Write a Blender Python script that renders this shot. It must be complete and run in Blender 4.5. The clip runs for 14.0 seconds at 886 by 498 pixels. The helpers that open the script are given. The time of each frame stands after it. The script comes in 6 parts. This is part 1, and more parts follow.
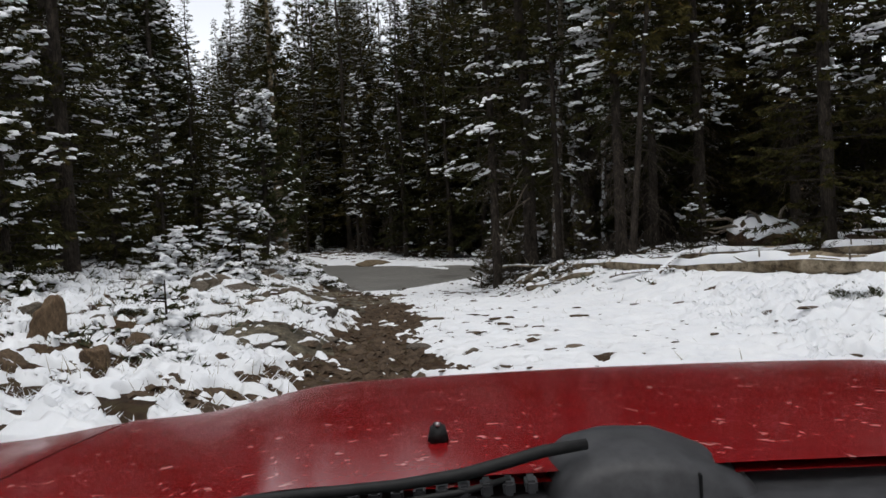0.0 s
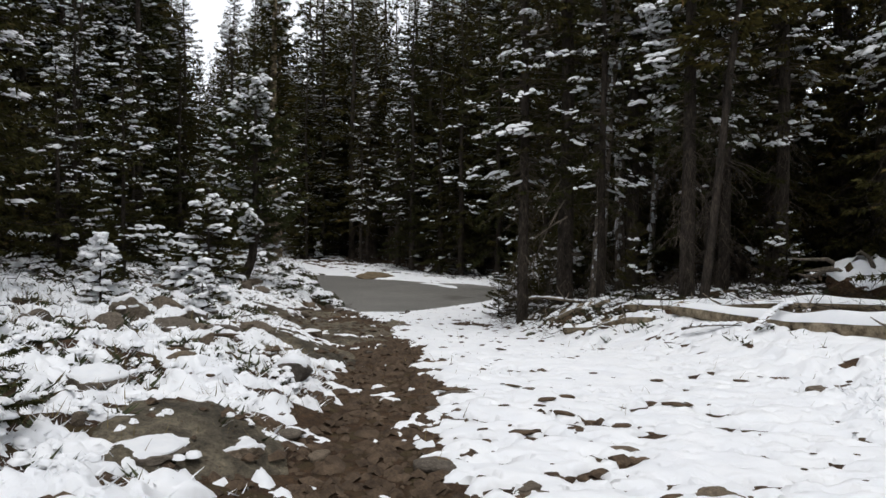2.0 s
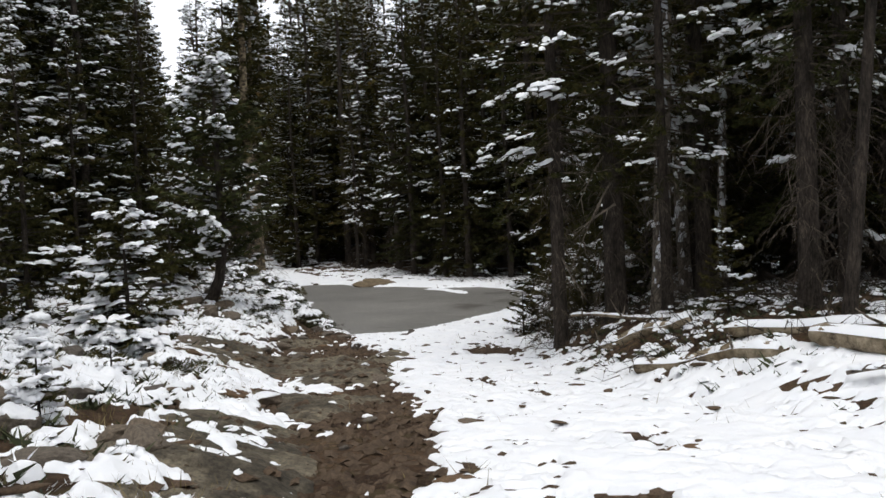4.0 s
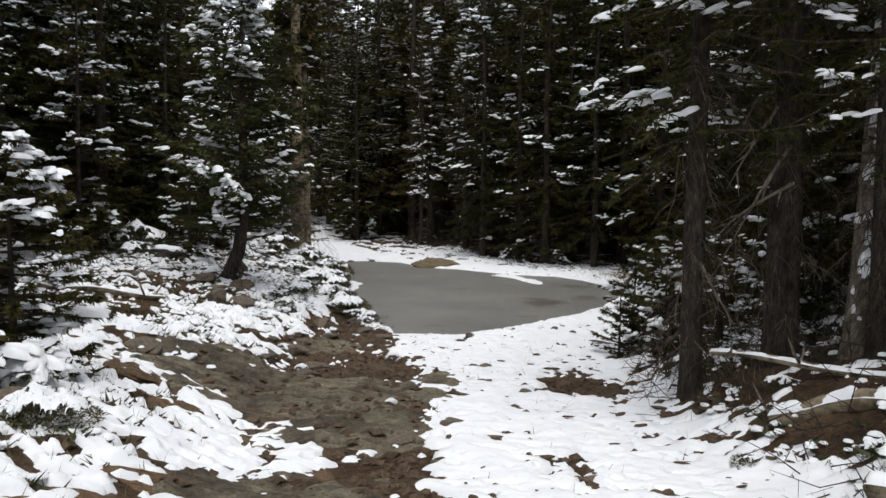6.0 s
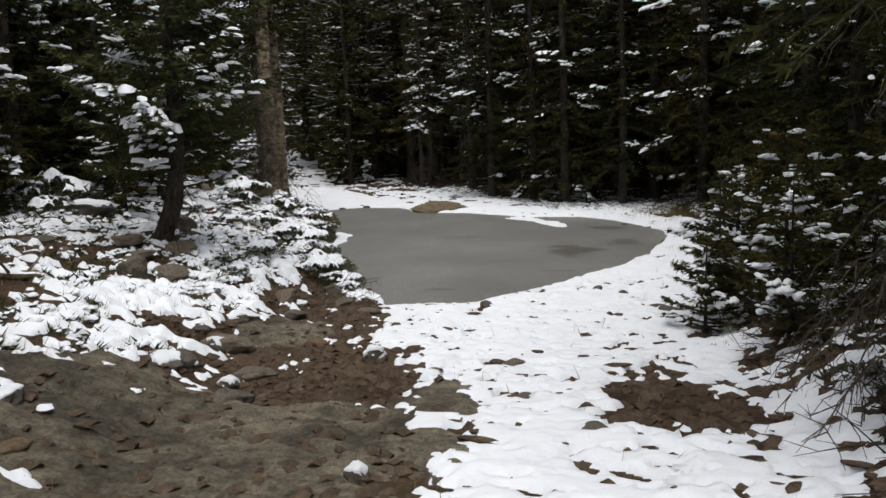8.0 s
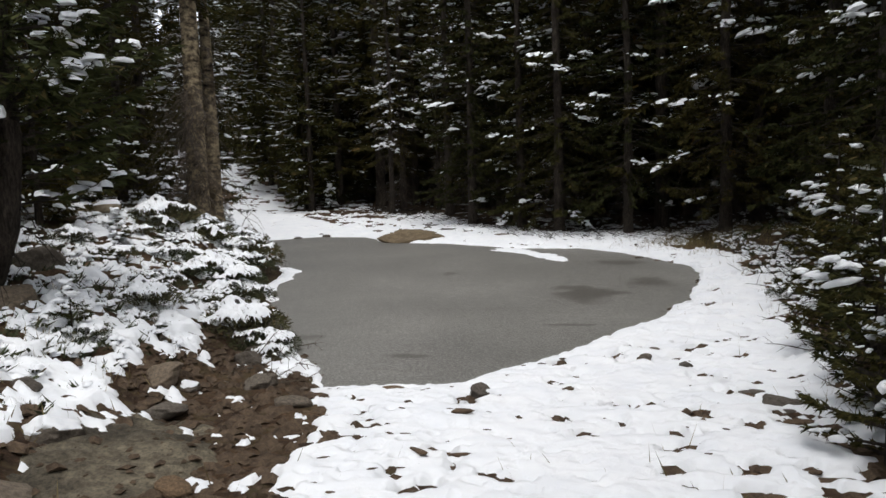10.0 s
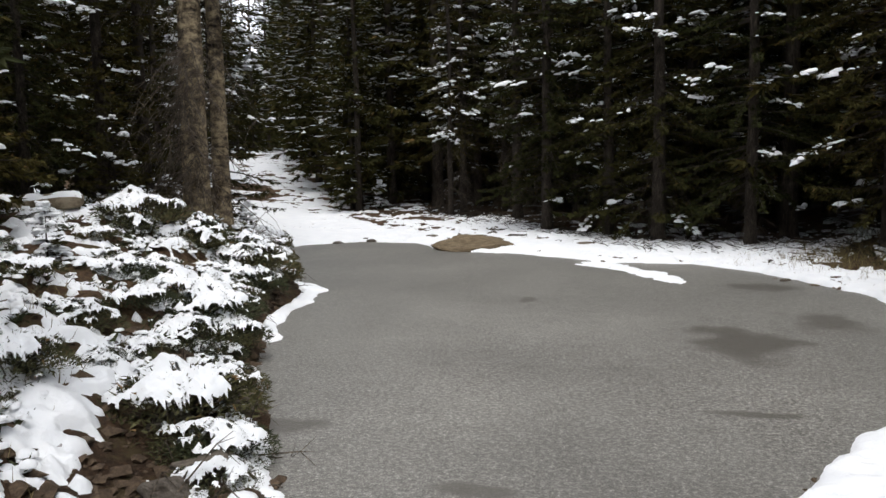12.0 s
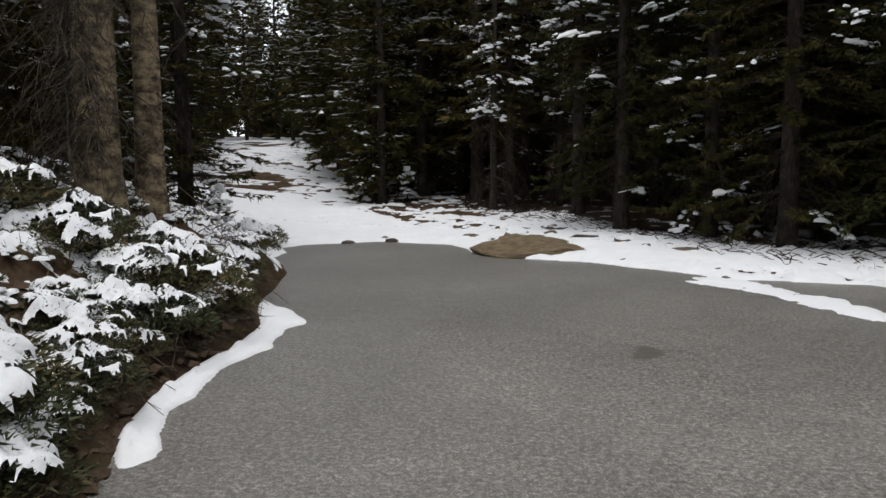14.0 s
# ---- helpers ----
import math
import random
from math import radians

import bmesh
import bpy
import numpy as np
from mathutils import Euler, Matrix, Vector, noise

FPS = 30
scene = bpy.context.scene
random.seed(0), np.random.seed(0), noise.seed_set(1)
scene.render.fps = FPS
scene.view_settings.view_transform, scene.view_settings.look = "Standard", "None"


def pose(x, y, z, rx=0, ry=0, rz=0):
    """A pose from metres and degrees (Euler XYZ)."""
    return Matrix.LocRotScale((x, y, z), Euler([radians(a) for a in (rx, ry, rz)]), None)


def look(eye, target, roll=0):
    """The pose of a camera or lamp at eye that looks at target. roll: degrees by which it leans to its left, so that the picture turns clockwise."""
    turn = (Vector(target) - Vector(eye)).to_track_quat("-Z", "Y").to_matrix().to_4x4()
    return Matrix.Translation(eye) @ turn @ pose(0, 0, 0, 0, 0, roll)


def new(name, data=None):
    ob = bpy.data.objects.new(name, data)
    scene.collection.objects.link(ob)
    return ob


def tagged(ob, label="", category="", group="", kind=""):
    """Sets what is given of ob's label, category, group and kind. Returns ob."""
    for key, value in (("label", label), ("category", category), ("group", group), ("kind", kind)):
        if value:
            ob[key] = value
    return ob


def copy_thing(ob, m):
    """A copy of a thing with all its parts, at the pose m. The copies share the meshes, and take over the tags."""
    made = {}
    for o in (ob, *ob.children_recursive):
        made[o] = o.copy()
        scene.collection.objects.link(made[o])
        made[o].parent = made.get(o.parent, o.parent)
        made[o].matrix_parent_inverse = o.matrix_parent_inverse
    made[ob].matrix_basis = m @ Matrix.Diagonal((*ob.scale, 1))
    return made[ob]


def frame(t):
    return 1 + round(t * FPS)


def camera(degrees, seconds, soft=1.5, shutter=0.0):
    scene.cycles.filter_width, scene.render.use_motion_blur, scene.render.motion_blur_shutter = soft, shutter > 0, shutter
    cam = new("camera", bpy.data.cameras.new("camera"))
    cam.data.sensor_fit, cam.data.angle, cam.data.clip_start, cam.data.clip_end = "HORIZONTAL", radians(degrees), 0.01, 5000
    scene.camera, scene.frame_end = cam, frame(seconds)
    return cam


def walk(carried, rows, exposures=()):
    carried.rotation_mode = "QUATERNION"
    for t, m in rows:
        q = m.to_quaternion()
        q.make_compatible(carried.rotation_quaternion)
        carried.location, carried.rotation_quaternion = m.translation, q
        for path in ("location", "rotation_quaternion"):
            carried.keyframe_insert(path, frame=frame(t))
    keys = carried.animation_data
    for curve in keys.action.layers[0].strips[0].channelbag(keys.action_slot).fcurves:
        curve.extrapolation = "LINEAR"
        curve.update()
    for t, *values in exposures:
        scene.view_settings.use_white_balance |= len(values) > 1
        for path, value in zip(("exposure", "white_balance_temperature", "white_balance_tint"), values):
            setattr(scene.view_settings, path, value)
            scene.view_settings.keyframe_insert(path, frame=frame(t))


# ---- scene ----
cam = camera(59.0, 14.0)
PATH = [
    (0, (0.656, 1.988, 2.922), (0.573, 3.984, 2.829), -3.0),
    (0.5, (0.574, 2.904, 2.936), (0.482, 4.9, 2.841), -1.8),
    (1, (0.451, 3.826, 2.948), (0.37, 5.823, 2.874), 1.3),
    (1.5, (0.352, 4.831, 3.015), (0.285, 6.829, 2.947), 0.7),
    (2, (0.217, 5.865, 3.028), (0.124, 7.862, 2.962), 0.5),
    (2.5, (0.122, 6.957, 3.038), (0.035, 8.952, 2.936), 0.6),
    (3, (0.097, 8.088, 3.09), (-0.026, 10.083, 3.009), -2.0),
    (3.2, (0.038, 8.543, 3.091), (-0.068, 10.539, 3.016), -3.3),
    (5.3, (-0.189, 13.732, 3.106), (-0.371, 15.719, 2.984), 0.8),
    (5.5, (-0.243, 14.193, 3.081), (-0.473, 16.175, 2.935), 1.0),
    (6, (-0.343, 15.154, 3.036), (-0.629, 17.128, 2.9), 0.4),
    (6.5, (-0.448, 16.149, 2.986), (-0.775, 18.12, 2.89), 0.6),
    (7, (-0.579, 17.226, 2.9), (-0.873, 19.196, 2.718), -0.7),
    (7.5, (-0.751, 18.371, 2.788), (-1.07, 20.33, 2.543), -3.0),
    (8, (-0.919, 19.52, 2.68), (-1.222, 21.477, 2.399), -2.1),
    (8.5, (-1.104, 20.652, 2.561), (-1.411, 22.617, 2.352), -4.6),
    (9, (-1.237, 21.808, 2.459), (-1.496, 23.783, 2.276), -1.8),
    (9.2, (-1.282, 22.215, 2.403), (-1.513, 24.193, 2.216), -1.7),
    (11.3, (-2.046, 26.757, 2.126), (-2.326, 28.724, 1.898), -1.0),
    (11.5, (-2.121, 27.212, 2.078), (-2.425, 29.177, 1.855), -0.4),
    (12, (-2.338, 28.388, 2.026), (-2.721, 30.341, 1.826), -1.2),
    (12.5, (-2.558, 29.612, 1.925), (-2.95, 31.57, 1.814), -0.4),
    (13, (-2.84, 30.874, 1.827), (-3.247, 32.824, 1.652), -0.5),
    (13.5, (-3.175, 32.211, 1.706), (-3.625, 34.149, 1.504), -0.9),
    (14, (-3.532, 33.519, 1.604), (-3.998, 35.453, 1.402), -0.5),
]
walk(cam, [(t, look(eye, target, roll)) for t, eye, target, roll in PATH], [(0.0, 0.4), (1.5, 0.55), (3.0, 0.82), (6.0, 1.0), (7.0, 0.82), (8.0, 0.98), (9.0, 1.0), (11.5, 1.22), (12.0, 1.3), (13.0, 1.1), (14.0, 0.9)])

# ---- sky and light: overcast day, soft light from above ----
SUN_AZ, SUN_EL = 172.0, 76.0
world = bpy.data.worlds.new("overcast_sky")
scene.world = world
world.use_nodes = True
wn = world.node_tree
wn.nodes.clear()
sky = wn.nodes.new("ShaderNodeTexSky")
sky.sky_type = "NISHITA"
sky.sun_disc = False
sky.sun_elevation = radians(SUN_EL)
sky.sun_rotation = radians(SUN_AZ)
sky.dust_density = 6.0
sky.altitude = 2900
grey = wn.nodes.new("ShaderNodeHueSaturation")
grey.inputs["Saturation"].default_value = 0.18
bg = wn.nodes.new("ShaderNodeBackground")
bg.inputs["Strength"].default_value = 0.19
wout = wn.nodes.new("ShaderNodeOutputWorld")
wn.links.new(sky.outputs["Color"], grey.inputs["Color"])
wn.links.new(grey.outputs["Color"], bg.inputs["Color"])
wn.links.new(bg.outputs["Background"], wout.inputs["Surface"])
sun = new("sun", bpy.data.lights.new("sun", "SUN"))
sun.data.energy = 0.9
sun.data.angle = radians(50)
sun.data.color = (1.0, 0.97, 0.93)
sun.matrix_world = look((0, 0, 50), (-20 * math.sin(radians(SUN_AZ)), -20 * math.cos(radians(SUN_AZ)), 50 - 20 * math.tan(radians(SUN_EL))))


# ---- materials ----
def material(name, build, rough=0.8, metal=0.0, spec=0.3):
    m = bpy.data.materials.new(name)
    m.use_nodes = True
    nt = m.node_tree
    b = nt.nodes["Principled BSDF"]
    b.inputs["Roughness"].default_value = rough
    b.inputs["Metallic"].default_value = metal
    b.inputs["Specular IOR Level"].default_value = spec
    build(nt, b)
    return m


def coords(nt, stretch=(1, 1, 1), kind="Object"):
    tc = nt.nodes.new("ShaderNodeTexCoord")
    mp = nt.nodes.new("ShaderNodeMapping")
    mp.inputs["Scale"].default_value = stretch
    nt.links.new(tc.outputs[kind], mp.inputs["Vector"])
    return mp.outputs["Vector"]


def noise_tex(nt, vec, scale, detail=6.0, rough=0.6):
    n = nt.nodes.new("ShaderNodeTexNoise")
    n.inputs["Scale"].default_value = scale
    n.inputs["Detail"].default_value = detail
    n.inputs["Roughness"].default_value = rough
    nt.links.new(vec, n.inputs["Vector"])
    return n.outputs["Fac"]


def ramp(nt, fac, stops):
    r = nt.nodes.new("ShaderNodeValToRGB")
    e = r.color_ramp.elements
    while len(e) < len(stops):
        e.new(0.5)
    for k, (p, c) in enumerate(stops):
        e[k].position = p
        e[k].color = (*c, 1)
    nt.links.new(fac, r.inputs["Fac"])
    return r.outputs["Color"]


def mix(nt, fac, a, b, mode="MIX"):
    m = nt.nodes.new("ShaderNodeMix")
    m.data_type = "RGBA"
    m.blend_type = mode
    if isinstance(fac, float):
        m.inputs[0].default_value = fac
    else:
        nt.links.new(fac, m.inputs[0])
    for sock, v in ((m.inputs[6], a), (m.inputs[7], b)):
        if isinstance(v, tuple):
            sock.default_value = (*v, 1)
        else:
            nt.links.new(v, sock)
    return m.outputs[2]


def bump(nt, b, height, strength, dist):
    k = nt.nodes.new("ShaderNodeBump")
    k.inputs["Strength"].default_value = strength
    k.inputs["Distance"].default_value = dist
    nt.links.new(height, k.inputs["Height"])
    nt.links.new(k.outputs["Normal"], b.inputs["Normal"])


def island_random(nt):
    return nt.nodes.new("ShaderNodeNewGeometry").outputs["Random Per Island"]


def object_random(nt):
    return nt.nodes.new("ShaderNodeObjectInfo").outputs["Random"]


def build_soil(nt, b):
    v = coords(nt)
    big = ramp(nt, noise_tex(nt, v, 0.9), [(0.3, (0.042, 0.025, 0.015)), (0.5, (0.082, 0.05, 0.029)), (0.7, (0.15, 0.1, 0.06))])
    fine = noise_tex(nt, v, 16, 9, 0.8)
    c = mix(nt, 0.85, big, ramp(nt, fine, [(0.32, (0.2, 0.18, 0.16)), (0.5, (0.85, 0.83, 0.8)), (0.64, (1.7, 1.6, 1.45))]), "MULTIPLY")
    litter = ramp(nt, noise_tex(nt, v, 3.3, 5), [(0.52, (0, 0, 0)), (0.62, (1, 1, 1))])
    c = mix(nt, litter, c, (0.085, 0.062, 0.03))
    nt.links.new(c, b.inputs["Base Color"])
    bump(nt, b, fine, 1.0, 0.06)


def build_snow(nt, b):
    v = coords(nt)
    c = ramp(nt, noise_tex(nt, v, 2.5), [(0.3, (0.8, 0.82, 0.85)), (0.7, (0.88, 0.89, 0.9))])
    nt.links.new(c, b.inputs["Base Color"])
    bump(nt, b, noise_tex(nt, v, 18, 7, 0.7), 0.6, 0.03)


# melted spots of the ice: place and half sizes
WET_SPOTS = [(-4.75, 34.3, 0.7, 0.22), (-2.9, 33.2, 0.4, 0.14), (-0.85, 35.0, 0.45, 0.1), (-3.3, 40.6, 0.16, 0.3), (-1.2, 43.9, 0.6, 0.25), (0.7, 42.2, 0.8, 0.5), (0.9, 39.4, 0.6, 0.9), (-0.35, 38.0, 0.75, 0.95), (-0.3, 38.1, 0.6, 0.8)]


def build_ice(nt, b):
    v = coords(nt)
    cloud = ramp(nt, noise_tex(nt, v, 0.35, 5, 0.55), [(0.3, (0.148, 0.145, 0.142)), (0.6, (0.198, 0.194, 0.191)), (0.8, (0.258, 0.253, 0.25))])
    grain = noise_tex(nt, v, 26, 3, 0.65)
    speck = noise_tex(nt, v, 75, 3, 0.7)
    mottle = noise_tex(nt, v, 5, 6, 0.7)
    c = mix(nt, 0.75, cloud, ramp(nt, grain, [(0.36, (0.45, 0.44, 0.41)), (0.5, (0.9, 0.89, 0.85)), (0.64, (1.75, 1.72, 1.66))]), "MULTIPLY")
    c = mix(nt, 1.0, c, ramp(nt, speck, [(0.38, (0.55, 0.54, 0.5)), (0.52, (1, 1, 0.98)), (0.64, (1.7, 1.68, 1.62))]), "MULTIPLY")
    c = mix(nt, 1.0, c, ramp(nt, mottle, [(0.3, (0.8, 0.79, 0.77)), (0.7, (1.12, 1.12, 1.1))]), "MULTIPLY")
    warp = nt.nodes.new("ShaderNodeTexNoise")
    warp.inputs["Scale"].default_value = 1.6
    warp.inputs["Detail"].default_value = 6
    nt.links.new(v, warp.inputs["Vector"])
    for cx, cy, rx, ry in WET_SPOTS:
        at = nt.nodes.new("ShaderNodeMapping")
        at.vector_type = "TEXTURE"
        at.inputs["Location"].default_value = (cx + 0.5 * rx, cy + 0.5 * ry, 0)
        at.inputs["Scale"].default_value = (rx, ry, 1)
        shift = nt.nodes.new("ShaderNodeVectorMath")
        shift.operation = "MULTIPLY_ADD"
        shift.inputs[1].default_value = (rx * 1.9, ry * 1.9, 0)
        nt.links.new(warp.outputs["Color"], shift.inputs[0])
        nt.links.new(v, shift.inputs[2])
        nt.links.new(shift.outputs["Vector"], at.inputs["Vector"])
        far_off = nt.nodes.new("ShaderNodeVectorMath")
        far_off.operation = "LENGTH"
        nt.links.new(at.outputs["Vector"], far_off.inputs[0])
        c = mix(nt, ramp(nt, far_off.outputs["Value"], [(0.55, (0.8, 0.8, 0.8)), (0.95, (0, 0, 0))]), c, (0.085, 0.078, 0.066))
    nt.links.new(c, b.inputs["Base Color"])
    r = nt.nodes.new("ShaderNodeMapRange")
    r.inputs["To Min"].default_value = 0.38
    r.inputs["To Max"].default_value = 0.62
    nt.links.new(grain, r.inputs["Value"])
    nt.links.new(r.outputs["Result"], b.inputs["Roughness"])
    bump(nt, b, grain, 0.5, 0.012)


def bark_builder(lo, hi, scale):
    def build(nt, b):
        v = coords(nt, (scale, scale, scale * 0.35))
        n = noise_tex(nt, v, 9, 8, 0.7)
        c = ramp(nt, n, [(0.3, lo), (0.52, tuple(0.5 * (p + q) for p, q in zip(lo, hi))), (0.68, hi)])
        big = ramp(nt, noise_tex(nt, coords(nt), 1.4, 4), [(0.35, (0.6, 0.58, 0.55)), (0.65, (1.15, 1.1, 1.05))])
        fine = noise_tex(nt, coords(nt, (1, 1, 0.22)), 38, 6, 0.75)
        f = ramp(nt, fine, [(0.36, (0.35, 0.34, 0.33)), (0.5, (1, 1, 1)), (0.64, (1.7, 1.65, 1.6))])
        nt.links.new(mix(nt, 0.9, mix(nt, 1.0, c, big, "MULTIPLY"), f, "MULTIPLY"), b.inputs["Base Color"])
        bump(nt, b, fine, 1.0, 0.05)
    return build


def build_pale_bark(nt, b):
    v = coords(nt, (1, 1, 1.6))
    n = noise_tex(nt, v, 6, 8, 0.7)
    c = ramp(nt, n, [(0.36, (0.026, 0.021, 0.017)), (0.46, (0.135, 0.105, 0.07)), (0.6, (0.37, 0.295, 0.185))])
    scar = ramp(nt, noise_tex(nt, coords(nt, (1, 1, 0.8)), 2.6, 5, 0.6), [(0.38, (0.22, 0.2, 0.18)), (0.47, (1, 1, 1))])
    nt.links.new(mix(nt, 0.9, c, scar, "MULTIPLY"), b.inputs["Base Color"])
    bump(nt, b, n, 0.9, 0.03)


def build_log(nt, b):
    """Weathered bare wood with rags of bark and rot."""
    v = coords(nt)
    n = noise_tex(nt, v, 5, 8, 0.7)
    c = ramp(nt, n, [(0.36, (0.06, 0.045, 0.03)), (0.46, (0.2, 0.162, 0.11)), (0.62, (0.4, 0.33, 0.235))])
    rot = ramp(nt, noise_tex(nt, v, 1.6, 5), [(0.4, (0.5, 0.46, 0.4)), (0.55, (1, 1, 1))])
    nt.links.new(mix(nt, 0.9, c, rot, "MULTIPLY"), b.inputs["Base Color"])
    bump(nt, b, noise_tex(nt, v, 24, 6, 0.75), 0.8, 0.02)


def needle_builder(dark, light, dry):
    def build(nt, b):
        c = ramp(nt, island_random(nt), [(0.0, dark), (0.7, light), (0.93, light), (0.98, dry)])
        t = ramp(nt, object_random(nt), [(0.0, (0.7, 0.78, 0.7)), (1.0, (1.3, 1.12, 0.9))])
        nt.links.new(mix(nt, 1.0, c, t, "MULTIPLY"), b.inputs["Base Color"])
    return build


def rock_builder(lo, hi):
    def build(nt, b):
        v = coords(nt)
        n = noise_tex(nt, v, 7, 8, 0.65)
        c = ramp(nt, n, [(0.3, lo), (0.7, hi)])
        speck = ramp(nt, noise_tex(nt, v, 55, 3, 0.7), [(0.35, (0.6, 0.6, 0.6)), (0.6, (1.15, 1.15, 1.15))])
        c = mix(nt, 0.8, c, speck, "MULTIPLY")
        t = ramp(nt, object_random(nt), [(0.0, (0.75, 0.75, 0.78)), (0.5, (1, 0.97, 0.93)), (1.0, (1.25, 1.12, 0.98))])
        nt.links.new(mix(nt, 1.0, c, t, "MULTIPLY"), b.inputs["Base Color"])
        bump(nt, b, n, 0.7, 0.04)
    return build


def slab_builder(nt, b):
    """Weathered bedrock: olive-grey with darker wet streaks along its beds."""
    v = coords(nt)
    beds = noise_tex(nt, coords(nt, (0.9, 1.7, 3.0)), 4.5, 9, 0.75)
    c = ramp(nt, beds, [(0.34, (0.06, 0.05, 0.037)), (0.5, (0.13, 0.111, 0.08)), (0.66, (0.215, 0.184, 0.132))])
    wet = ramp(nt, noise_tex(nt, v, 1.1, 4), [(0.42, (0.5, 0.5, 0.5)), (0.56, (1.1, 1.1, 1.08))])
    grit = noise_tex(nt, v, 30, 7, 0.8)
    c = mix(nt, 1.0, mix(nt, 1.0, c, wet, "MULTIPLY"), ramp(nt, grit, [(0.34, (0.45, 0.44, 0.42)), (0.5, (1, 1, 1)), (0.66, (1.5, 1.47, 1.4))]), "MULTIPLY")
    nt.links.new(c, b.inputs["Base Color"])
    bump(nt, b, mix(nt, 0.5, beds, grit), 0.9, 0.05)


def build_paint(nt, b):
    v = coords(nt)
    dust = ramp(nt, noise_tex(nt, v, 2.2, 7, 0.7), [(0.45, (0, 0, 0)), (0.8, (1, 1, 1))])
    fleck = ramp(nt, noise_tex(nt, v, 42, 3, 0.6), [(0.64, (0, 0, 0)), (0.7, (1, 1, 1))])
    c = mix(nt, dust, (0.2, 0.004, 0.006), (0.24, 0.02, 0.02))
    c = mix(nt, fleck, c, (0.42, 0.22, 0.2))
    nt.links.new(c, b.inputs["Base Color"])
    r = ramp(nt, noise_tex(nt, v, 5, 6), [(0.3, (0.12, 0.12, 0.12)), (0.8, (0.3, 0.3, 0.3))])
    nt.links.new(r, b.inputs["Roughness"])
    b.inputs["Coat Weight"].default_value = 0.06
    b.inputs["Coat Roughness"].default_value = 0.12


def build_plastic(nt, b):
    v = coords(nt)
    nt.links.new(ramp(nt, noise_tex(nt, v, 40, 4), [(0.3, (0.022, 0.022, 0.024)), (0.75, (0.05, 0.05, 0.053))]), b.inputs["Base Color"])


def build_rubber(nt, b):
    nt.links.new(ramp(nt, noise_tex(nt, coords(nt), 60, 4), [(0.3, (0.006, 0.006, 0.006)), (0.75, (0.016, 0.016, 0.016))]), b.inputs["Base Color"])


def build_steel(nt, b):
    v = coords(nt)
    nt.links.new(ramp(nt, noise_tex(nt, v, 12), [(0.3, (0.25, 0.25, 0.26)), (0.7, (0.5, 0.5, 0.5))]), b.inputs["Base Color"])


SOIL = material("soil", build_soil, 0.92, spec=0.2)
GRAVEL = material("gravel", rock_builder((0.04, 0.027, 0.017), (0.16, 0.113, 0.073)), 0.9, spec=0.2)
SNOW = material("snow", build_snow, 0.7, spec=0.25)
ICE = material("ice", build_ice, 0.45, spec=0.5)
BARK = material("bark", bark_builder((0.016, 0.0135, 0.0115), (0.105, 0.089, 0.075), 1.0), 0.9, spec=0.15)
PALE_BARK = material("pale_bark", build_pale_bark, 0.85, spec=0.15)
GREY_WOOD = material("grey_wood", bark_builder((0.12, 0.105, 0.09), (0.36, 0.32, 0.27), 1.6), 0.85, spec=0.15)
DEAD_TWIG = material("dead_twigs", bark_builder((0.05, 0.043, 0.035), (0.21, 0.18, 0.15), 1.6), 0.9, spec=0.1)
LOG_WOOD = material("log_wood", build_log, 0.85, spec=0.15)
NEEDLE = material("fir_needles", needle_builder((0.016, 0.017, 0.008), (0.056, 0.054, 0.021), (0.11, 0.078, 0.036)), 0.85, spec=0.04)
PINE = material("pine_needles", needle_builder((0.03, 0.034, 0.014), (0.085, 0.085, 0.034), (0.19, 0.14, 0.06)), 0.8, spec=0.1)
SHRUB = material("shrub_leaves", needle_builder((0.03, 0.035, 0.018), (0.075, 0.078, 0.04), (0.16, 0.11, 0.06)), 0.7, spec=0.2)
STRAW = material("dry_grass", needle_builder((0.1, 0.075, 0.035), (0.25, 0.2, 0.11), (0.3, 0.24, 0.15)), 0.8, spec=0.15)
ROCK = material("granite", rock_builder((0.065, 0.056, 0.045), (0.2, 0.172, 0.14)), 0.85, spec=0.25)
BROWN_ROCK = material("brown_rock", rock_builder((0.06, 0.042, 0.028), (0.2, 0.145, 0.095)), 0.9, spec=0.2)
TAN_ROCK = material("tan_rock", rock_builder((0.1, 0.075, 0.046), (0.25, 0.195, 0.122)), 0.85, spec=0.2)
SLAB_ROCK = material("slab_rock", slab_builder, 0.82, spec=0.25)
PAINT = material("red_paint", build_paint, 0.25, spec=0.3)
PLASTIC = material("black_plastic", build_plastic, 0.5, spec=0.4)
RUBBER = material("black_rubber", build_rubber, 0.6, spec=0.3)
STEEL = material("steel", build_steel, 0.35, metal=0.9)


# ---- mesh tools ----
class Soup:
    """Collects triangles."""

    def __init__(self):
        self.v, self.f, self.n = [], [], 0

    def add(self, verts, faces):
        verts = np.asarray(verts, float).reshape(-1, 3)
        self.v.append(verts)
        self.f.append(np.asarray(faces, int).reshape(-1, 3) + self.n)
        self.n += len(verts)

    def mesh(self, name, mat, smooth=False):
        me = bpy.data.meshes.new(name)
        v, f = np.concatenate(self.v), np.concatenate(self.f)
        fill(me, v, f, smooth)
        me.materials.append(mat)
        return me


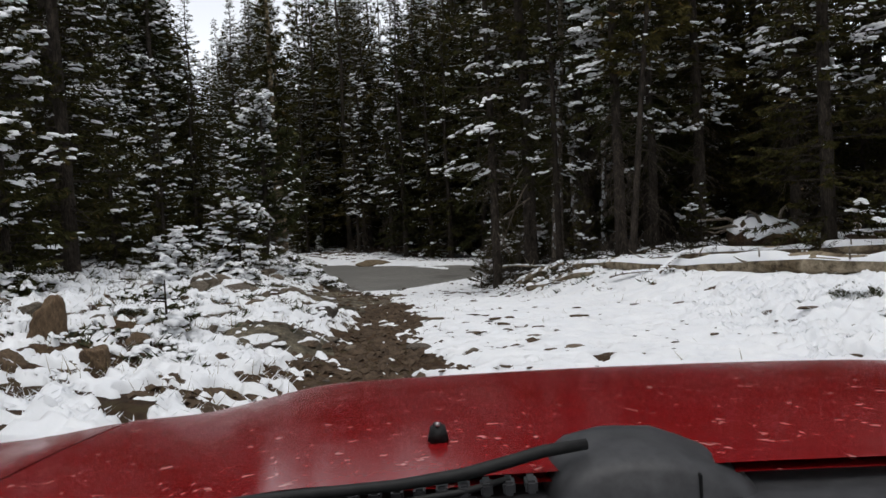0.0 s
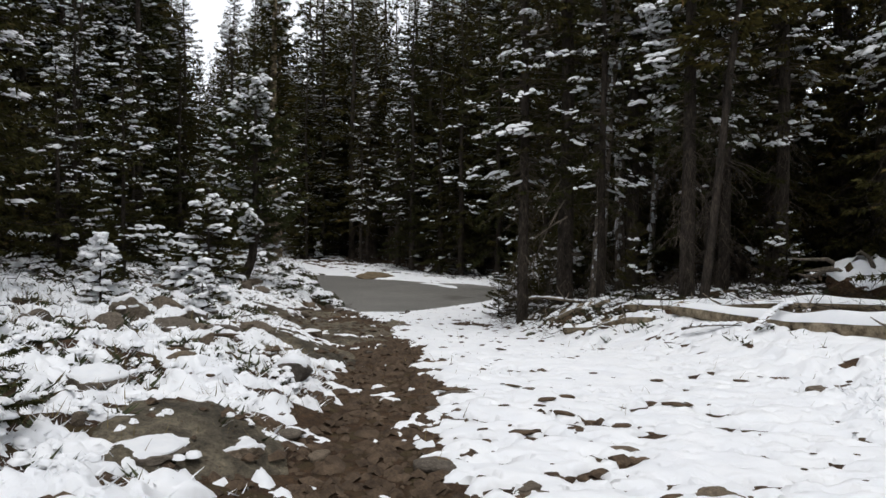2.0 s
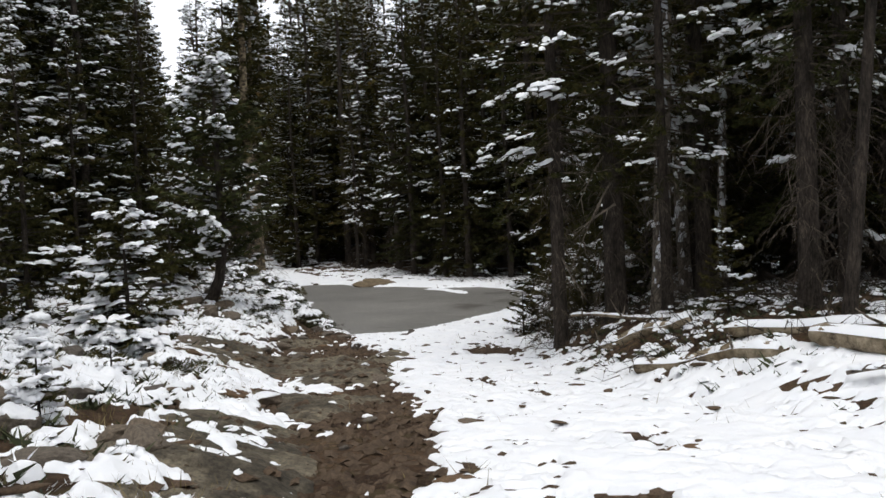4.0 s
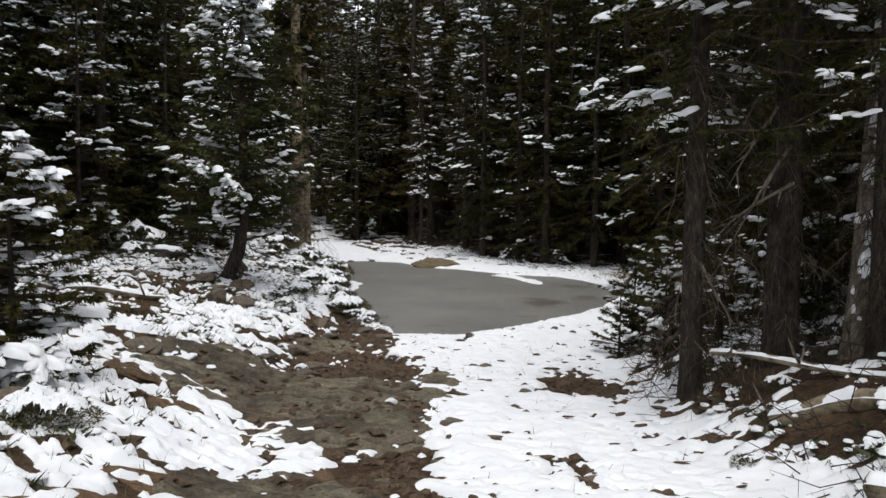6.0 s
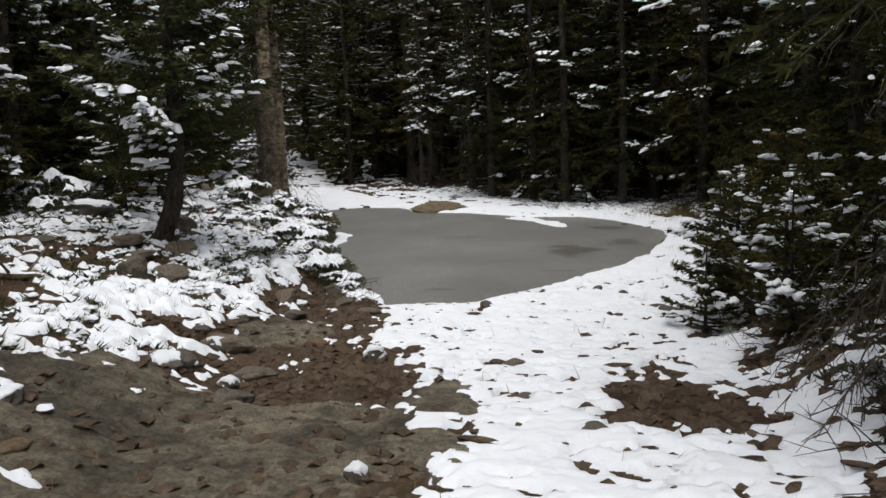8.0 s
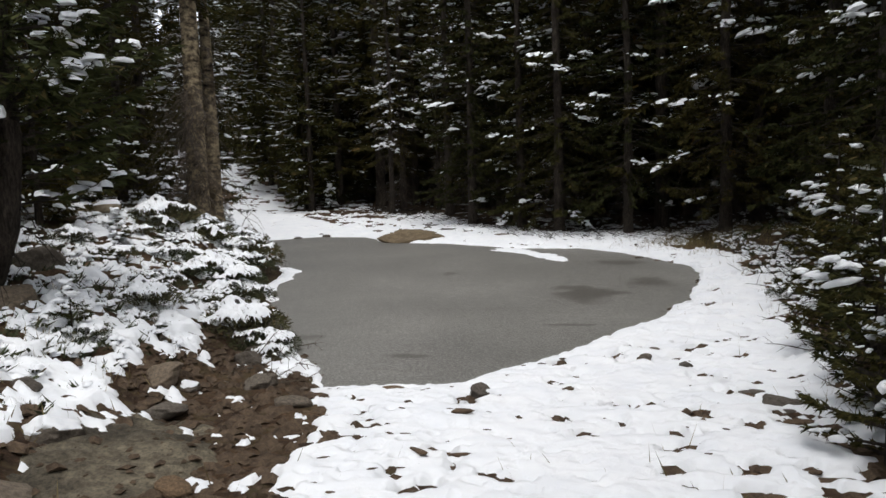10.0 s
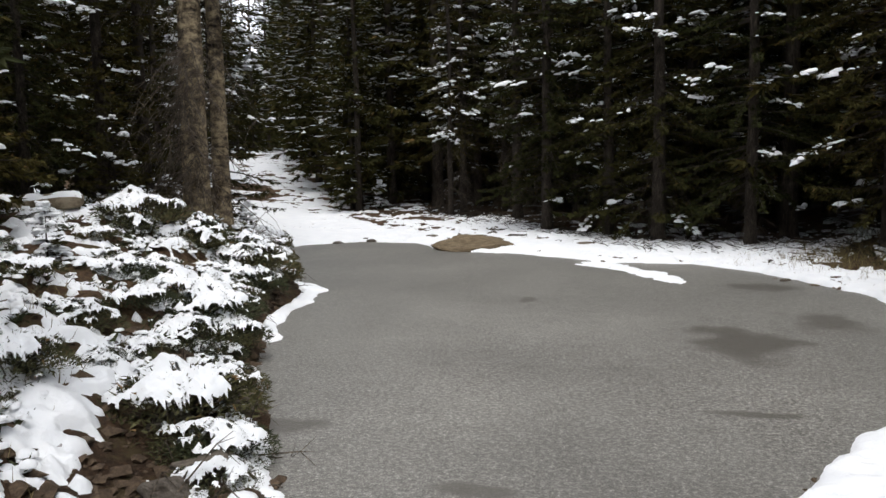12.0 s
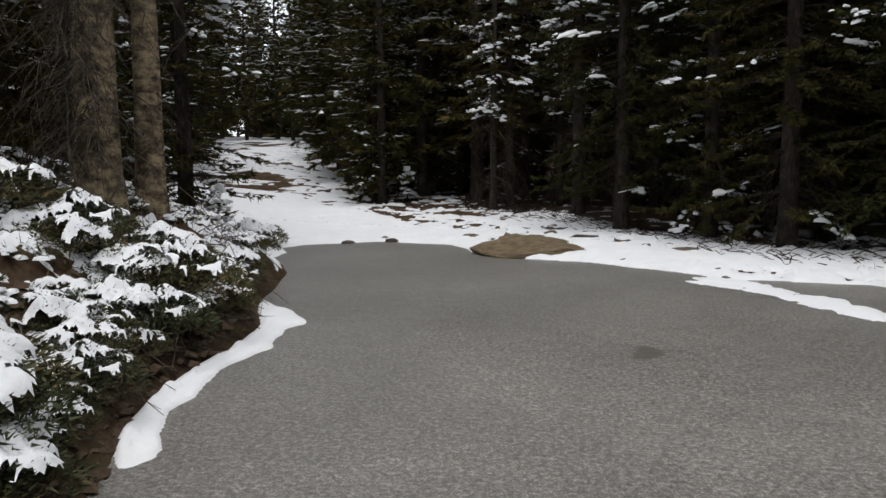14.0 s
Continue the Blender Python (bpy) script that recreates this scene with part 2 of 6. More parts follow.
def fill(me, v, f, smooth):
    k = f.shape[1]
    me.vertices.add(len(v))
    me.vertices.foreach_set("co", v.astype(np.float32).ravel())
    me.loops.add(f.size)
    me.loops.foreach_set("vertex_index", f.astype(np.int32).ravel())
    me.polygons.add(len(f))
    me.polygons.foreach_set("loop_start", np.arange(0, f.size, k, dtype=np.int32))
    me.polygons.foreach_set("use_smooth", np.full(len(f), smooth))
    me.update(calc_edges=True)


def part(name, data, parent, label="", m=None):
    ob = new(name, data)
    ob.parent = parent
    if m is not None:
        ob.matrix_basis = m
    return tagged(ob, label)


def bm_mesh(bm, name, mat, smooth=True):
    me = bpy.data.meshes.new(name)
    bm.to_mesh(me)
    bm.free()
    me.materials.append(mat)
    me.polygons.foreach_set("use_smooth", np.full(len(me.polygons), smooth))
    return me


def tube(soup, pts, radii, sides=6, cap=True):
    """A tapered tube along a line of points."""
    pts = np.asarray(pts, float)
    radii = np.asarray(radii, float)
    d = np.gradient(pts, axis=0)
    d /= np.linalg.norm(d, axis=1)[:, None] + 1e-9
    ref = np.array([0.0, 0.0, 1.0]) if abs(d[0, 2]) < 0.8 else np.array([1.0, 0.0, 0.0])
    a = np.cross(d, ref)
    a /= np.linalg.norm(a, axis=1)[:, None] + 1e-9
    b = np.cross(d, a)
    ang = np.arange(sides) * 2 * np.pi / sides
    ring = a[:, None] * np.cos(ang)[None, :, None] + b[:, None] * np.sin(ang)[None, :, None]
    v = (pts[:, None] + ring * radii[:, None, None]).reshape(-1, 3)
    f = []
    for i in range(len(pts) - 1):
        for j in range(sides):
            p, q = i * sides + j, i * sides + (j + 1) % sides
            f += [(p, q, q + sides), (p, q + sides, p + sides)]
    if cap:
        for base, s in ((0, 1), ((len(pts) - 1) * sides, -1)):
            for j in range(1, sides - 1):
                f.append((base, base + j + 1, base + j) if s > 0 else (base, base + j, base + j + 1))
    soup.add(v, f)


def hash2(ix, iy, seed):
    h = (ix.astype(np.int64) * 374761393 + iy.astype(np.int64) * 668265263 + seed * 974711) & 0xFFFFFFFF
    h = ((h ^ (h >> 13)) * 1274126177) & 0xFFFFFFFF
    return ((h ^ (h >> 16)) & 0xFFFF) / 65535.0


def vnoise(x, y, seed=0):
    x, y = np.asarray(x, float), np.asarray(y, float)
    ix, iy = np.floor(x), np.floor(y)
    fx, fy = x - ix, y - iy
    fx, fy = fx * fx * (3 - 2 * fx), fy * fy * (3 - 2 * fy)
    a, b = hash2(ix, iy, seed), hash2(ix + 1, iy, seed)
    c, d = hash2(ix, iy + 1, seed), hash2(ix + 1, iy + 1, seed)
    return (a * (1 - fx) + b * fx) * (1 - fy) + (c * (1 - fx) + d * fx) * fy


def fbm(x, y, seed=0, octaves=4):
    total, amp, s = 0.0, 0.5, 0.0
    for k in range(octaves):
        c, q = math.cos(0.65 + 1.1 * k), math.sin(0.65 + 1.1 * k)
        total = total + amp * vnoise((c * x - q * y) * 2**k + 17.3 * k, (q * x + c * y) * 2**k - 9.1 * k, seed + k)
        s += amp
        amp *= 0.5
    return total / s


def smooth(a, b, x):
    t = np.clip((np.asarray(x, float) - a) / (b - a), 0, 1)
    return t * t * (3 - 2 * t)


# ---- lie of the land: z = 0 is the ice of the pond ----
POND = [(-3.7, 31.7), (-2.2, 31.7), (-1.6, 32.5), (-0.9, 33.7), (0.1, 35.1), (0.8, 36.5), (1.4, 38.5), (1.8, 40.0), (1.7, 41.2), (0.8, 43.7), (-0.4, 45.0), (-2.1, 45.4),
        (-4.2, 47.1), (-5.5, 47.6), (-6.5, 48.2), (-7.2, 49.8), (-9.0, 50.3), (-10.4, 49.4), (-10.6, 48.4), (-8.9, 45.0), (-7.9, 42.2), (-7.2, 40.6), (-6.8, 38.4), (-6.1, 36.5), (-5.3, 34.8), (-4.3, 32.9)]


def pond_distance(x, y):
    """Distance to the pond's shore, less than 0 within the pond."""
    x, y = np.asarray(x, float), np.asarray(y, float)
    x = x + 0.35 * (vnoise(x * 0.9, y * 0.9, 5) - 0.5)
    y = y + 0.35 * (vnoise(x * 0.9, y * 0.9, 6) - 0.5)
    best, inside = np.full(x.shape, 1e9), np.zeros(x.shape, bool)
    for (ax, ay), (bx, by) in zip(POND, POND[1:] + POND[:1]):
        ex, ey = bx - ax, by - ay
        t = np.clip(((x - ax) * ex + (y - ay) * ey) / (ex * ex + ey * ey), 0, 1)
        best = np.minimum(best, np.hypot(x - ax - t * ex, y - ay - t * ey))
        cross = (ay > y) != (by > y)
        xi = ax + (y - ay) * ex / (ey if abs(ey) > 1e-9 else 1e-9)
        inside ^= cross & (x < xi)
    return np.where(inside, -best, best)


def track_left(y):
    return np.interp(y, [0, 10, 13, 16, 20, 24, 28, 31, 34, 40, 46, 50, 56], [-1.0, -1.0, -1.0, -1.5, -2.6, -3.9, -4.7, -4.9, -5.4, -7.2, -9.6, -11.0, -14])


def track_right(y):
    return np.interp(y, [0, 10, 18, 22, 25, 29, 33, 38, 44, 50], [5, 4.5, 2.6, 1.2, 0.7, 0.8, 1.2, 2.2, 2.5, 3])


def clumps(x, y):
    """Rounded tussocks, 0 to 1."""
    wx, wy = 0.8 * x - 0.6 * y + 0.1 * vnoise(x * 2.2, y * 2.2, 71), 0.6 * x + 0.8 * y + 0.1 * vnoise(x * 2.2, y * 2.2, 72)
    return 0.85 * smooth(0.2, 0.8, vnoise(wx * 3.4, wy * 3.4, 73)) + 0.15 * vnoise(wx * 6.0, wy * 6.0, 74)


def ground_z(x, y):
    x, y = np.asarray(x, float), np.asarray(y, float)
    base = np.interp(y, [-20, 2, 8, 13, 16, 18, 20, 22, 24, 26, 28, 30, 31.7, 34, 46, 51, 56, 62, 70, 90, 140, 400],
                     [1.0, 1.12, 1.26, 1.27, 1.16, 1.02, 0.84, 0.64, 0.5, 0.38, 0.25, 0.12, 0.04, 0.05, 0.08, 0.2, 0.45, 0.75, 1.4, 3.2, 5.0, 12])
    dl = np.maximum(0, track_left(y) - x)
    dr = np.maximum(0, x - track_right(y))
    left = 1.25 * (1 - np.exp(-dl / 3.2)) * np.interp(y, [0, 12, 20, 30, 45, 60], [0.75, 0.75, 0.85, 1.15, 1.1, 0.3]) + 0.03 * dl
    right = 0.95 * (1 - np.exp(-((dr / 1.4) ** 1.35))) * np.interp(y, [0, 12, 16, 19, 21, 26, 30, 40, 50], [0.1, 0.15, 0.3, 0.68, 1.0, 0.95, 0.6, 0.35, 0.2]) + 0.03 * dr
    z = base + left + right + 0.6 * blob(x, y, -9.7, 41.5, 2.0, 4.0)
    z = z + 0.1 * (fbm(x * 0.7, y * 0.7, 11, 3) - 0.5) + 0.07 * (fbm(x * 2.6, y * 2.6, 12, 3) - 0.5) * smooth(0, 1.5, dl + dr + 0.6)
    z = z + (0.05 + 0.09 * smooth(30, 32, y)) * clumps(x, y) * smooth(0.1, 1.0, dl) * smooth(46, 42, y) + 0.06 * clumps(x, y) * smooth(0.3, 1.5, dr)
    pd = pond_distance(x, y)
    steep = smooth(-4.3, -5.6, x) * smooth(47, 44, y)
    shore = pd * (0.1 + 1.1 * steep)
    z = np.where(pd > 0, np.minimum(z, shore + 0.25 * np.maximum(pd - 3.5, 0)), np.maximum(-0.3, pd * (0.25 + 0.6 * steep)))
    return z


def gz(x, y):
    return float(ground_z(np.array([x]), np.array([y]))[0])


def blob(x, y, cx, cy, rx, ry):
    return np.exp(-(((x - cx) / rx) ** 2 + ((y - cy) / ry) ** 2))


def trail_x(y):
    return np.interp(y, [50, 58, 96, 140], [-10.8, -15.4, -33.6, -54.5])


def snow_cover(x, y):
    """How much of the ground is under snow, 0 to 1 and over."""
    tl, tr = track_left(y), track_right(y)
    c = np.full(np.shape(x), 0.98)
    dirt_l = np.interp(y, [0, 8, 10, 11.2, 13, 15.5, 18, 20, 22.2, 23.0, 23.5, 23.8, 24.6, 26, 26.7, 27.7, 29, 31, 32, 34.4, 36], [-1.1, -1.2, -1.35, -1.95, -1.95, -1.9, -2.2, -2.5, -2.6, -2.9, -3.7, -5.4, -6.2, -6.0, -5.15, -5.25, -5.4, -5.6, -5.76, -5.9, -6.3])
    dirt_r = np.interp(y, [0, 8, 11, 15.5, 18, 20, 24, 27, 29, 31, 33, 36], [0.2, 0.3, 0.25, -0.2, -0.5, -0.9, -1.9, -2.3, -3.2, -3.5, -4.4, -5.4])
    w = 0.25 + 0.5 * (vnoise(x * 1.3, y * 1.3, 31) - 0.5)
    dirt = smooth(-w, w + 0.15, x - dirt_l) * smooth(-w, w + 0.15, dirt_r - x) * smooth(37, 35, y)
    bank = smooth(0.3, -0.3, x - dirt_l)
    strip = smooth(1.9, 0.8, dirt_l - x)
    deep = np.interp(y, [0, 12, 15, 20, 23, 26, 27, 33, 36, 42, 48], [0.58, 0.6, 0.54, 0.74, 0.74, 0.58, 0.86, 0.76, 0.6, 0.55, 0.55])
    thin = np.interp(y, [0, 12, 15, 20, 24, 27, 33, 36, 42, 48], [0.42, 0.38, 0.36, 0.38, 0.32, 0.3, 0.4, 0.4, 0.45, 0.55])
    c = c * (1 - bank) + bank * (strip * deep + (1 - strip) * thin)
    c = c - 0.72 * dirt
    c = c - 0.95 * blob(x, y, 0.1, 26.2, 0.7, 1.1) - 0.6 * blob(x, y, 0.75, 29.4, 0.35, 0.9)
    c = c - 0.9 * smooth(-5.0, -5.6, x) * smooth(45, 43, y) * smooth(0.5, 0.2, pond_distance(x, y))
    c = c - 0.25 * blob(x, y, -7.9, 30.6, 1.2, 1.3) - 0.2 * blob(x, y, -8.5, 27.5, 1.2, 1.6) - 0.3 * blob(x, y, -8.2, 35.0, 1.0, 1.0)
    c = c + 0.35 * blob(x, y, -5.4, 20.6, 2.2, 2.0) - 0.5 * blob(x, y, -3.9, 24.6, 1.5, 1.5)
    woods = np.maximum(smooth(-0.1, 0.9, x - tr - np.interp(y, [0, 16, 19, 22], [3.2, 3.2, 1.6, 0])), smooth(0.0, -2.5, x - np.interp(y, [0, 16, 24, 28], [-5.0, -5.6, -8.5, -9.5])) * smooth(46, 40, y))
    woods = np.maximum(woods, smooth(46.0, 47.4, y + 1.4 * np.minimum(x, -1.0) + 0.8 * (vnoise(x, y, 33) - 0.5)) * smooth(3.0, 4.4, np.abs(x - trail_x(y))))
    c = c * (1 - woods) + woods * 0.36
    c = np.where((y > 50) & (np.abs(x + 0.5 - trail_x(y)) < 3.4), np.maximum(c, 0.84), c)
    c = c + 0.3 * smooth(45.5, 47, y) * smooth(53, 51, y) * smooth(-13, -11, x) * (1 - woods)
    c = c - 0.5 * blob(x, y, -9.5, 41.3, 1.2, 1.7)
    pd = pond_distance(x, y)
    lips = 0.75 * blob(x, y, -7.35, 41.0, 0.45, 0.6) + 1.5 * smooth(-0.4, -0.12, pd + 0.22 * (vnoise(x * 2.6, y * 2.6, 36) - 0.5)) * smooth(-5.8, -6.3, x) * smooth(36.8, 37.6, y) * smooth(42.6, 41.6, y) + 0.8 * blob(x, y, -2.3, 45.0, 0.6, 0.6) + 0.75 * blob(x, y, -1.75, 44.2, 0.4, 0.6) + 0.85 * blob(x, y, -1.3, 43.4, 0.5, 0.6) + 0.85 * blob(x, y, -1.0, 42.6, 0.35, 0.5)
    lips = lips + 0.45 * blob(x, y, 0.25, 43.0, 0.5, 0.2) + 0.4 * blob(x, y, 1.1, 41.6, 0.6, 0.18) + 0.3 * smooth(-0.25, 0.0, pd)
    c = c + (lips - 0.1 - c) * smooth(0.12, -0.15, pd)
    c = c - 0.85 * blob(x, y, 2.5, 45.0, 1.0, 2.0)
    return c


def heaps(x, y, cell, seed):
    """Soft heaps that melt into one another; about 0.6 on the mean."""
    gx, gy = np.floor(x / cell).astype(np.int64), np.floor(y / cell).astype(np.int64)
    total = np.zeros(np.shape(x))
    for i in (-1, 0, 1):
        for j in (-1, 0, 1):
            cx, cy = gx + i, gy + j
            px, py = (cx + hash2(cx, cy, seed)) * cell, (cy + hash2(cx, cy, seed + 1)) * cell
            r = cell * (0.65 + 0.4 * hash2(cx, cy, seed + 2))
            total = total + (0.3 + hash2(cx, cy, seed + 3)) * np.clip(1 - ((x - px) ** 2 + (y - py) ** 2) / r**2, 0, 1) ** 2
    return total


def bank_snow(x, y, c):
    """Lumpy blanket of snow over low plants, with dark gaps."""
    patchy = (fbm(x * 0.9, y * 1.2, 41, 3) - 0.5) * np.interp(y, [10, 17, 30, 33], [1.2, 4.0, 4.0, 3.0])
    f = 0.42 * fbm(x * 2.6, y * 3.0, 83, 2) + 0.58 * fbm(x * 7.0, y * 8.0, 87, 2) - 0.5
    g = f / 0.085 + 3.6 * (c - 0.55) - patchy
    edge = np.sqrt(np.clip(1 - (1 - np.clip(g / 0.8, 0, 1)) ** 2, 0, 1))
    relief = 0.12 * (fbm(x * 5.0, y * 5.0, 53, 2) - 0.42) + 0.07 * (vnoise(x * 10.5, y * 10.5, 57) - 0.5) + 0.12 * smooth(17, 13, y) * (fbm(x * 10, y * 12, 58, 2) - 0.5) + 0.075 * smooth(0.85, 0.96, c) * (heaps(x, y, 0.24, 96) - 0.4)
    return np.where(g > 0, edge * (0.05 + relief), np.clip(0.05 * g, -0.07, 0))


def snow_depth(x, y):
    """Depth of the snow over the ground; below 0 the ground shows."""
    c = snow_cover(x, y)
    n = 0.5 * fbm(x * 1.9, y * 1.4, 41, 3) + 0.5 * fbm(x * 6.0, y * 4.5, 47, 3)
    n = (n - 0.5) * 1.9 + 0.5 + 0.3 * (fbm(x * 14, y * 11, 67, 2) - 0.5)
    left = smooth(0.4, -0.4, x - track_left(y))
    left = np.maximum(left, smooth(2.9, 4.3, x + 0.8 * (vnoise(x * 0.7, y * 0.7, 37) - 0.5)) * smooth(17.5, 15.5, y + 0.9 * (x - 4)) * smooth(6, 8, y))
    slit = smooth(0.58, 0.7, fbm(x * 3.4, y * 6.5, 59, 2)) * 0.45 + smooth(0.64, 0.72, fbm(x * 7.5, y * 10.0, 61, 2)) * 0.5
    on_ice = pond_distance(x, y) < 0.1
    n = np.where(on_ice, 0.5 + np.where(x < -5.5, 0.12, 0.5) * (n - 0.5), n)
    slit = np.where(on_ice, 0, slit)
    wide = np.maximum(smooth(-11.5, -14, x), smooth(6.0, 8.0, x)) + 0 * y
    wide = np.maximum(wide, smooth(7.0, 4.0, y))
    n = n * (1 - wide) + wide * ((fbm(x * 0.45, y * 0.45, 43, 2) - 0.5) * 1.3 + 0.5)
    slit = slit * (1 - wide)
    ruts = smooth(0.46, 0.57, 0.5 * fbm(x * 1.3 + 0.6 * y, y * 1.7, 63, 4) + 0.5 * fbm(x * 3.6, y * 3.4, 65, 3)) * 1.1 * smooth(55.5, 58.5, y + 0.3 * (x + 10))
    d = c - n - slit * (smooth(50, 44, y) + 0.6 * smooth(52, 56, y)) - ruts
    lump = fbm(x * 6.0, y * 6.0, 53, 2) - 0.4
    plain = np.where(d > 0, 0.055 * np.sqrt(np.clip(d, 0, 0.3) / 0.3), np.clip(d * 0.4, -0.06, 0)) + lump * np.clip(d * 3, 0, 1) * 0.06
    plain = np.where((plain > 0) & (pond_distance(x, y) < -0.1), 0.45 * plain, plain)
    left = left * smooth(0.0, 0.15, pond_distance(x, y)) * smooth(50, 47, y)
    return plain * (1 - left) + left * bank_snow(x, y, c)


def grid(name, xs, ys, zfun, mat, keep=None):
    gx, gy = np.meshgrid(xs, ys)
    z, ok = zfun(gx, gy)
    v = np.stack([gx, gy, z], -1).reshape(-1, 3)
    i = np.arange(len(ys) - 1)[:, None] * len(xs) + np.arange(len(xs) - 1)[None]
    f = np.stack([i, i + 1, i + 1 + len(xs), i + len(xs)], -1).reshape(-1, 4)
    if ok is not None:
        f = f[ok.reshape(-1)[f].any(1)]
        used = np.unique(f)
        remap = np.zeros(len(v), int)
        remap[used] = np.arange(len(used))
        v, f = v[used], remap[f]
    me = bpy.data.meshes.new(name)
    fill(me, v, f, True)
    me.materials.append(mat)
    return new(name, me)


def spread(parts):
    return np.unique(np.concatenate([np.arange(a, b, s) for a, b, s in parts]).round(4))


gxs = spread([(-900, -120, 60), (-120, -40, 8), (-40, -14, 1.0), (-14, -9, 0.2), (-9, 2, 0.11), (2, 10, 0.25), (10, 40, 1.5), (40, 120, 10), (120, 901, 60)])
gys = spread([(-600, -40, 60), (-40, 0, 4), (0, 8, 0.3), (8, 44, 0.11), (44, 70, 0.2), (70, 80, 0.8), (80, 200, 6), (200, 1001, 80)])
tagged(grid("ground", gxs, gys, lambda x, y: (ground_z(x, y), None), SOIL), "brown gravelly forest soil with needle litter", "ground", kind="structure")


SHEET = ground_z(*np.meshgrid(gxs, gys))


def ground_sheet(x, y):
    """Height of the ground sheet itself, between its knots."""
    i, j = np.clip(np.searchsorted(gxs, x) - 1, 0, len(gxs) - 2), np.clip(np.searchsorted(gys, y) - 1, 0, len(gys) - 2)
    u, v = (x - gxs[i]) / (gxs[i + 1] - gxs[i]), (y - gys[j]) / (gys[j + 1] - gys[j])
    return (SHEET[j, i] * (1 - u) + SHEET[j, i + 1] * u) * (1 - v) + (SHEET[j + 1, i] * (1 - u) + SHEET[j + 1, i + 1] * u) * v


def snow_surface(x, y):
    d = snow_depth(x, y)
    return np.maximum(ground_sheet(x, y), 0.0) + d, d > -0.03


sxs = spread([(-40, -14, 0.5), (-14, -9, 0.12), (-9, -6.8, 0.042), (-6.8, -1.5, 0.032), (-1.5, 2.4, 0.047), (2.4, 7, 0.05), (7, 9, 0.15), (9, 24, 0.5)])
sys_ = spread([(-24, 0, 0.8), (0, 7, 0.2), (7, 40, 0.036), (40, 44, 0.06), (44, 52.01, 0.1)])
tagged(grid("snow_cover", sxs, sys_, snow_surface, SNOW), "thin patchy fresh white snow lying over the ground", "snow", kind="stuff")
fxs = spread([(-40, -26, 0.5), (-26, -5, 0.085), (-5, 24, 0.4)])
fys = spread([(52, 70, 0.085), (70, 84, 0.25), (84, 110, 1.0)])
tagged(grid("snow_cover", fxs, fys, snow_surface, SNOW), "rutted fresh snow on the flat and trail beyond the pond", "snow", kind="stuff")


def ice_zone(x, y):
    return np.zeros(x.shape), pond_distance(x, y) < 0.5


tagged(grid("pond_ice", spread([(-12, 3, 0.25)]), spread([(30.5, 51.5, 0.25)]), ice_zone, ICE), "dull grey slushy ice over a small frozen pond", "pond", kind="structure")


# ---- trees ----
def blades(soup, base, axis, side, length, width):
    """Many slim sprays at once: base points, unit axes, unit side ways, lengths, widths."""
    n = len(base)
    w = side * (width * 0.5)[:, None]
    root_mid = base + axis * (length * 0.15)[:, None]
    v = np.stack([root_mid + w, base + axis * length[:, None], root_mid - w], 1).reshape(-1, 3)
    soup.add(v, (np.arange(n)[:, None] * 3 + [0, 1, 2]))


def lumps(soup, pts, length, width, height, yaw, pitch=None, sides=7):
    """Low rounded pads of snow, at many points at once."""
    n = len(pts)
    a = np.arange(sides) * 2 * np.pi / sides
    ringed = sides > 5
    prof = [np.stack([np.cos(a) * r, np.sin(a) * r, np.full(sides, h)], -1) for r, h in ([(0.8, -0.45), (1.03, 0.1), (0.75, 0.7)] if sides > 8 else [(1, -0.25), (0.8, 0.6)] if ringed else [(1, -0.25)])]
    shape = np.concatenate(prof + [np.array([[0, 0, 1.0]])])
    v = shape[None] * (1 + (0.25 if ringed else 0.5) * (np.random.rand(n, len(shape), 1) - 0.5)) * np.stack([length, width, height], -1)[:, None, :]
    if pitch is not None:
        v[:, :, 2] += v[:, :, 0] * np.tan(pitch)[:, None]
    c, s = np.cos(yaw)[:, None], np.sin(yaw)[:, None]
    v = np.stack([v[..., 0] * c - v[..., 1] * s, v[..., 0] * s + v[..., 1] * c, v[..., 2]], -1) + pts[:, None]
    f = []
    for j in range(sides):
        q = (j + 1) % sides
        for ring in range(len(prof) - 1):
            o = ring * sides
            f += [(o + j, o + q, o + sides + q), (o + j, o + sides + q, o + sides + j)]
        o = (len(prof) - 1) * sides
        f.append((o + j, o + q, o + sides))
    soup.add(v.reshape(-1, 3), (np.arange(n)[:, None, None] * len(shape) + np.array(f)[None]).reshape(-1, 3))


def unit(v):
    return v / (np.linalg.norm(v, axis=-1, keepdims=True) + 1e-9)


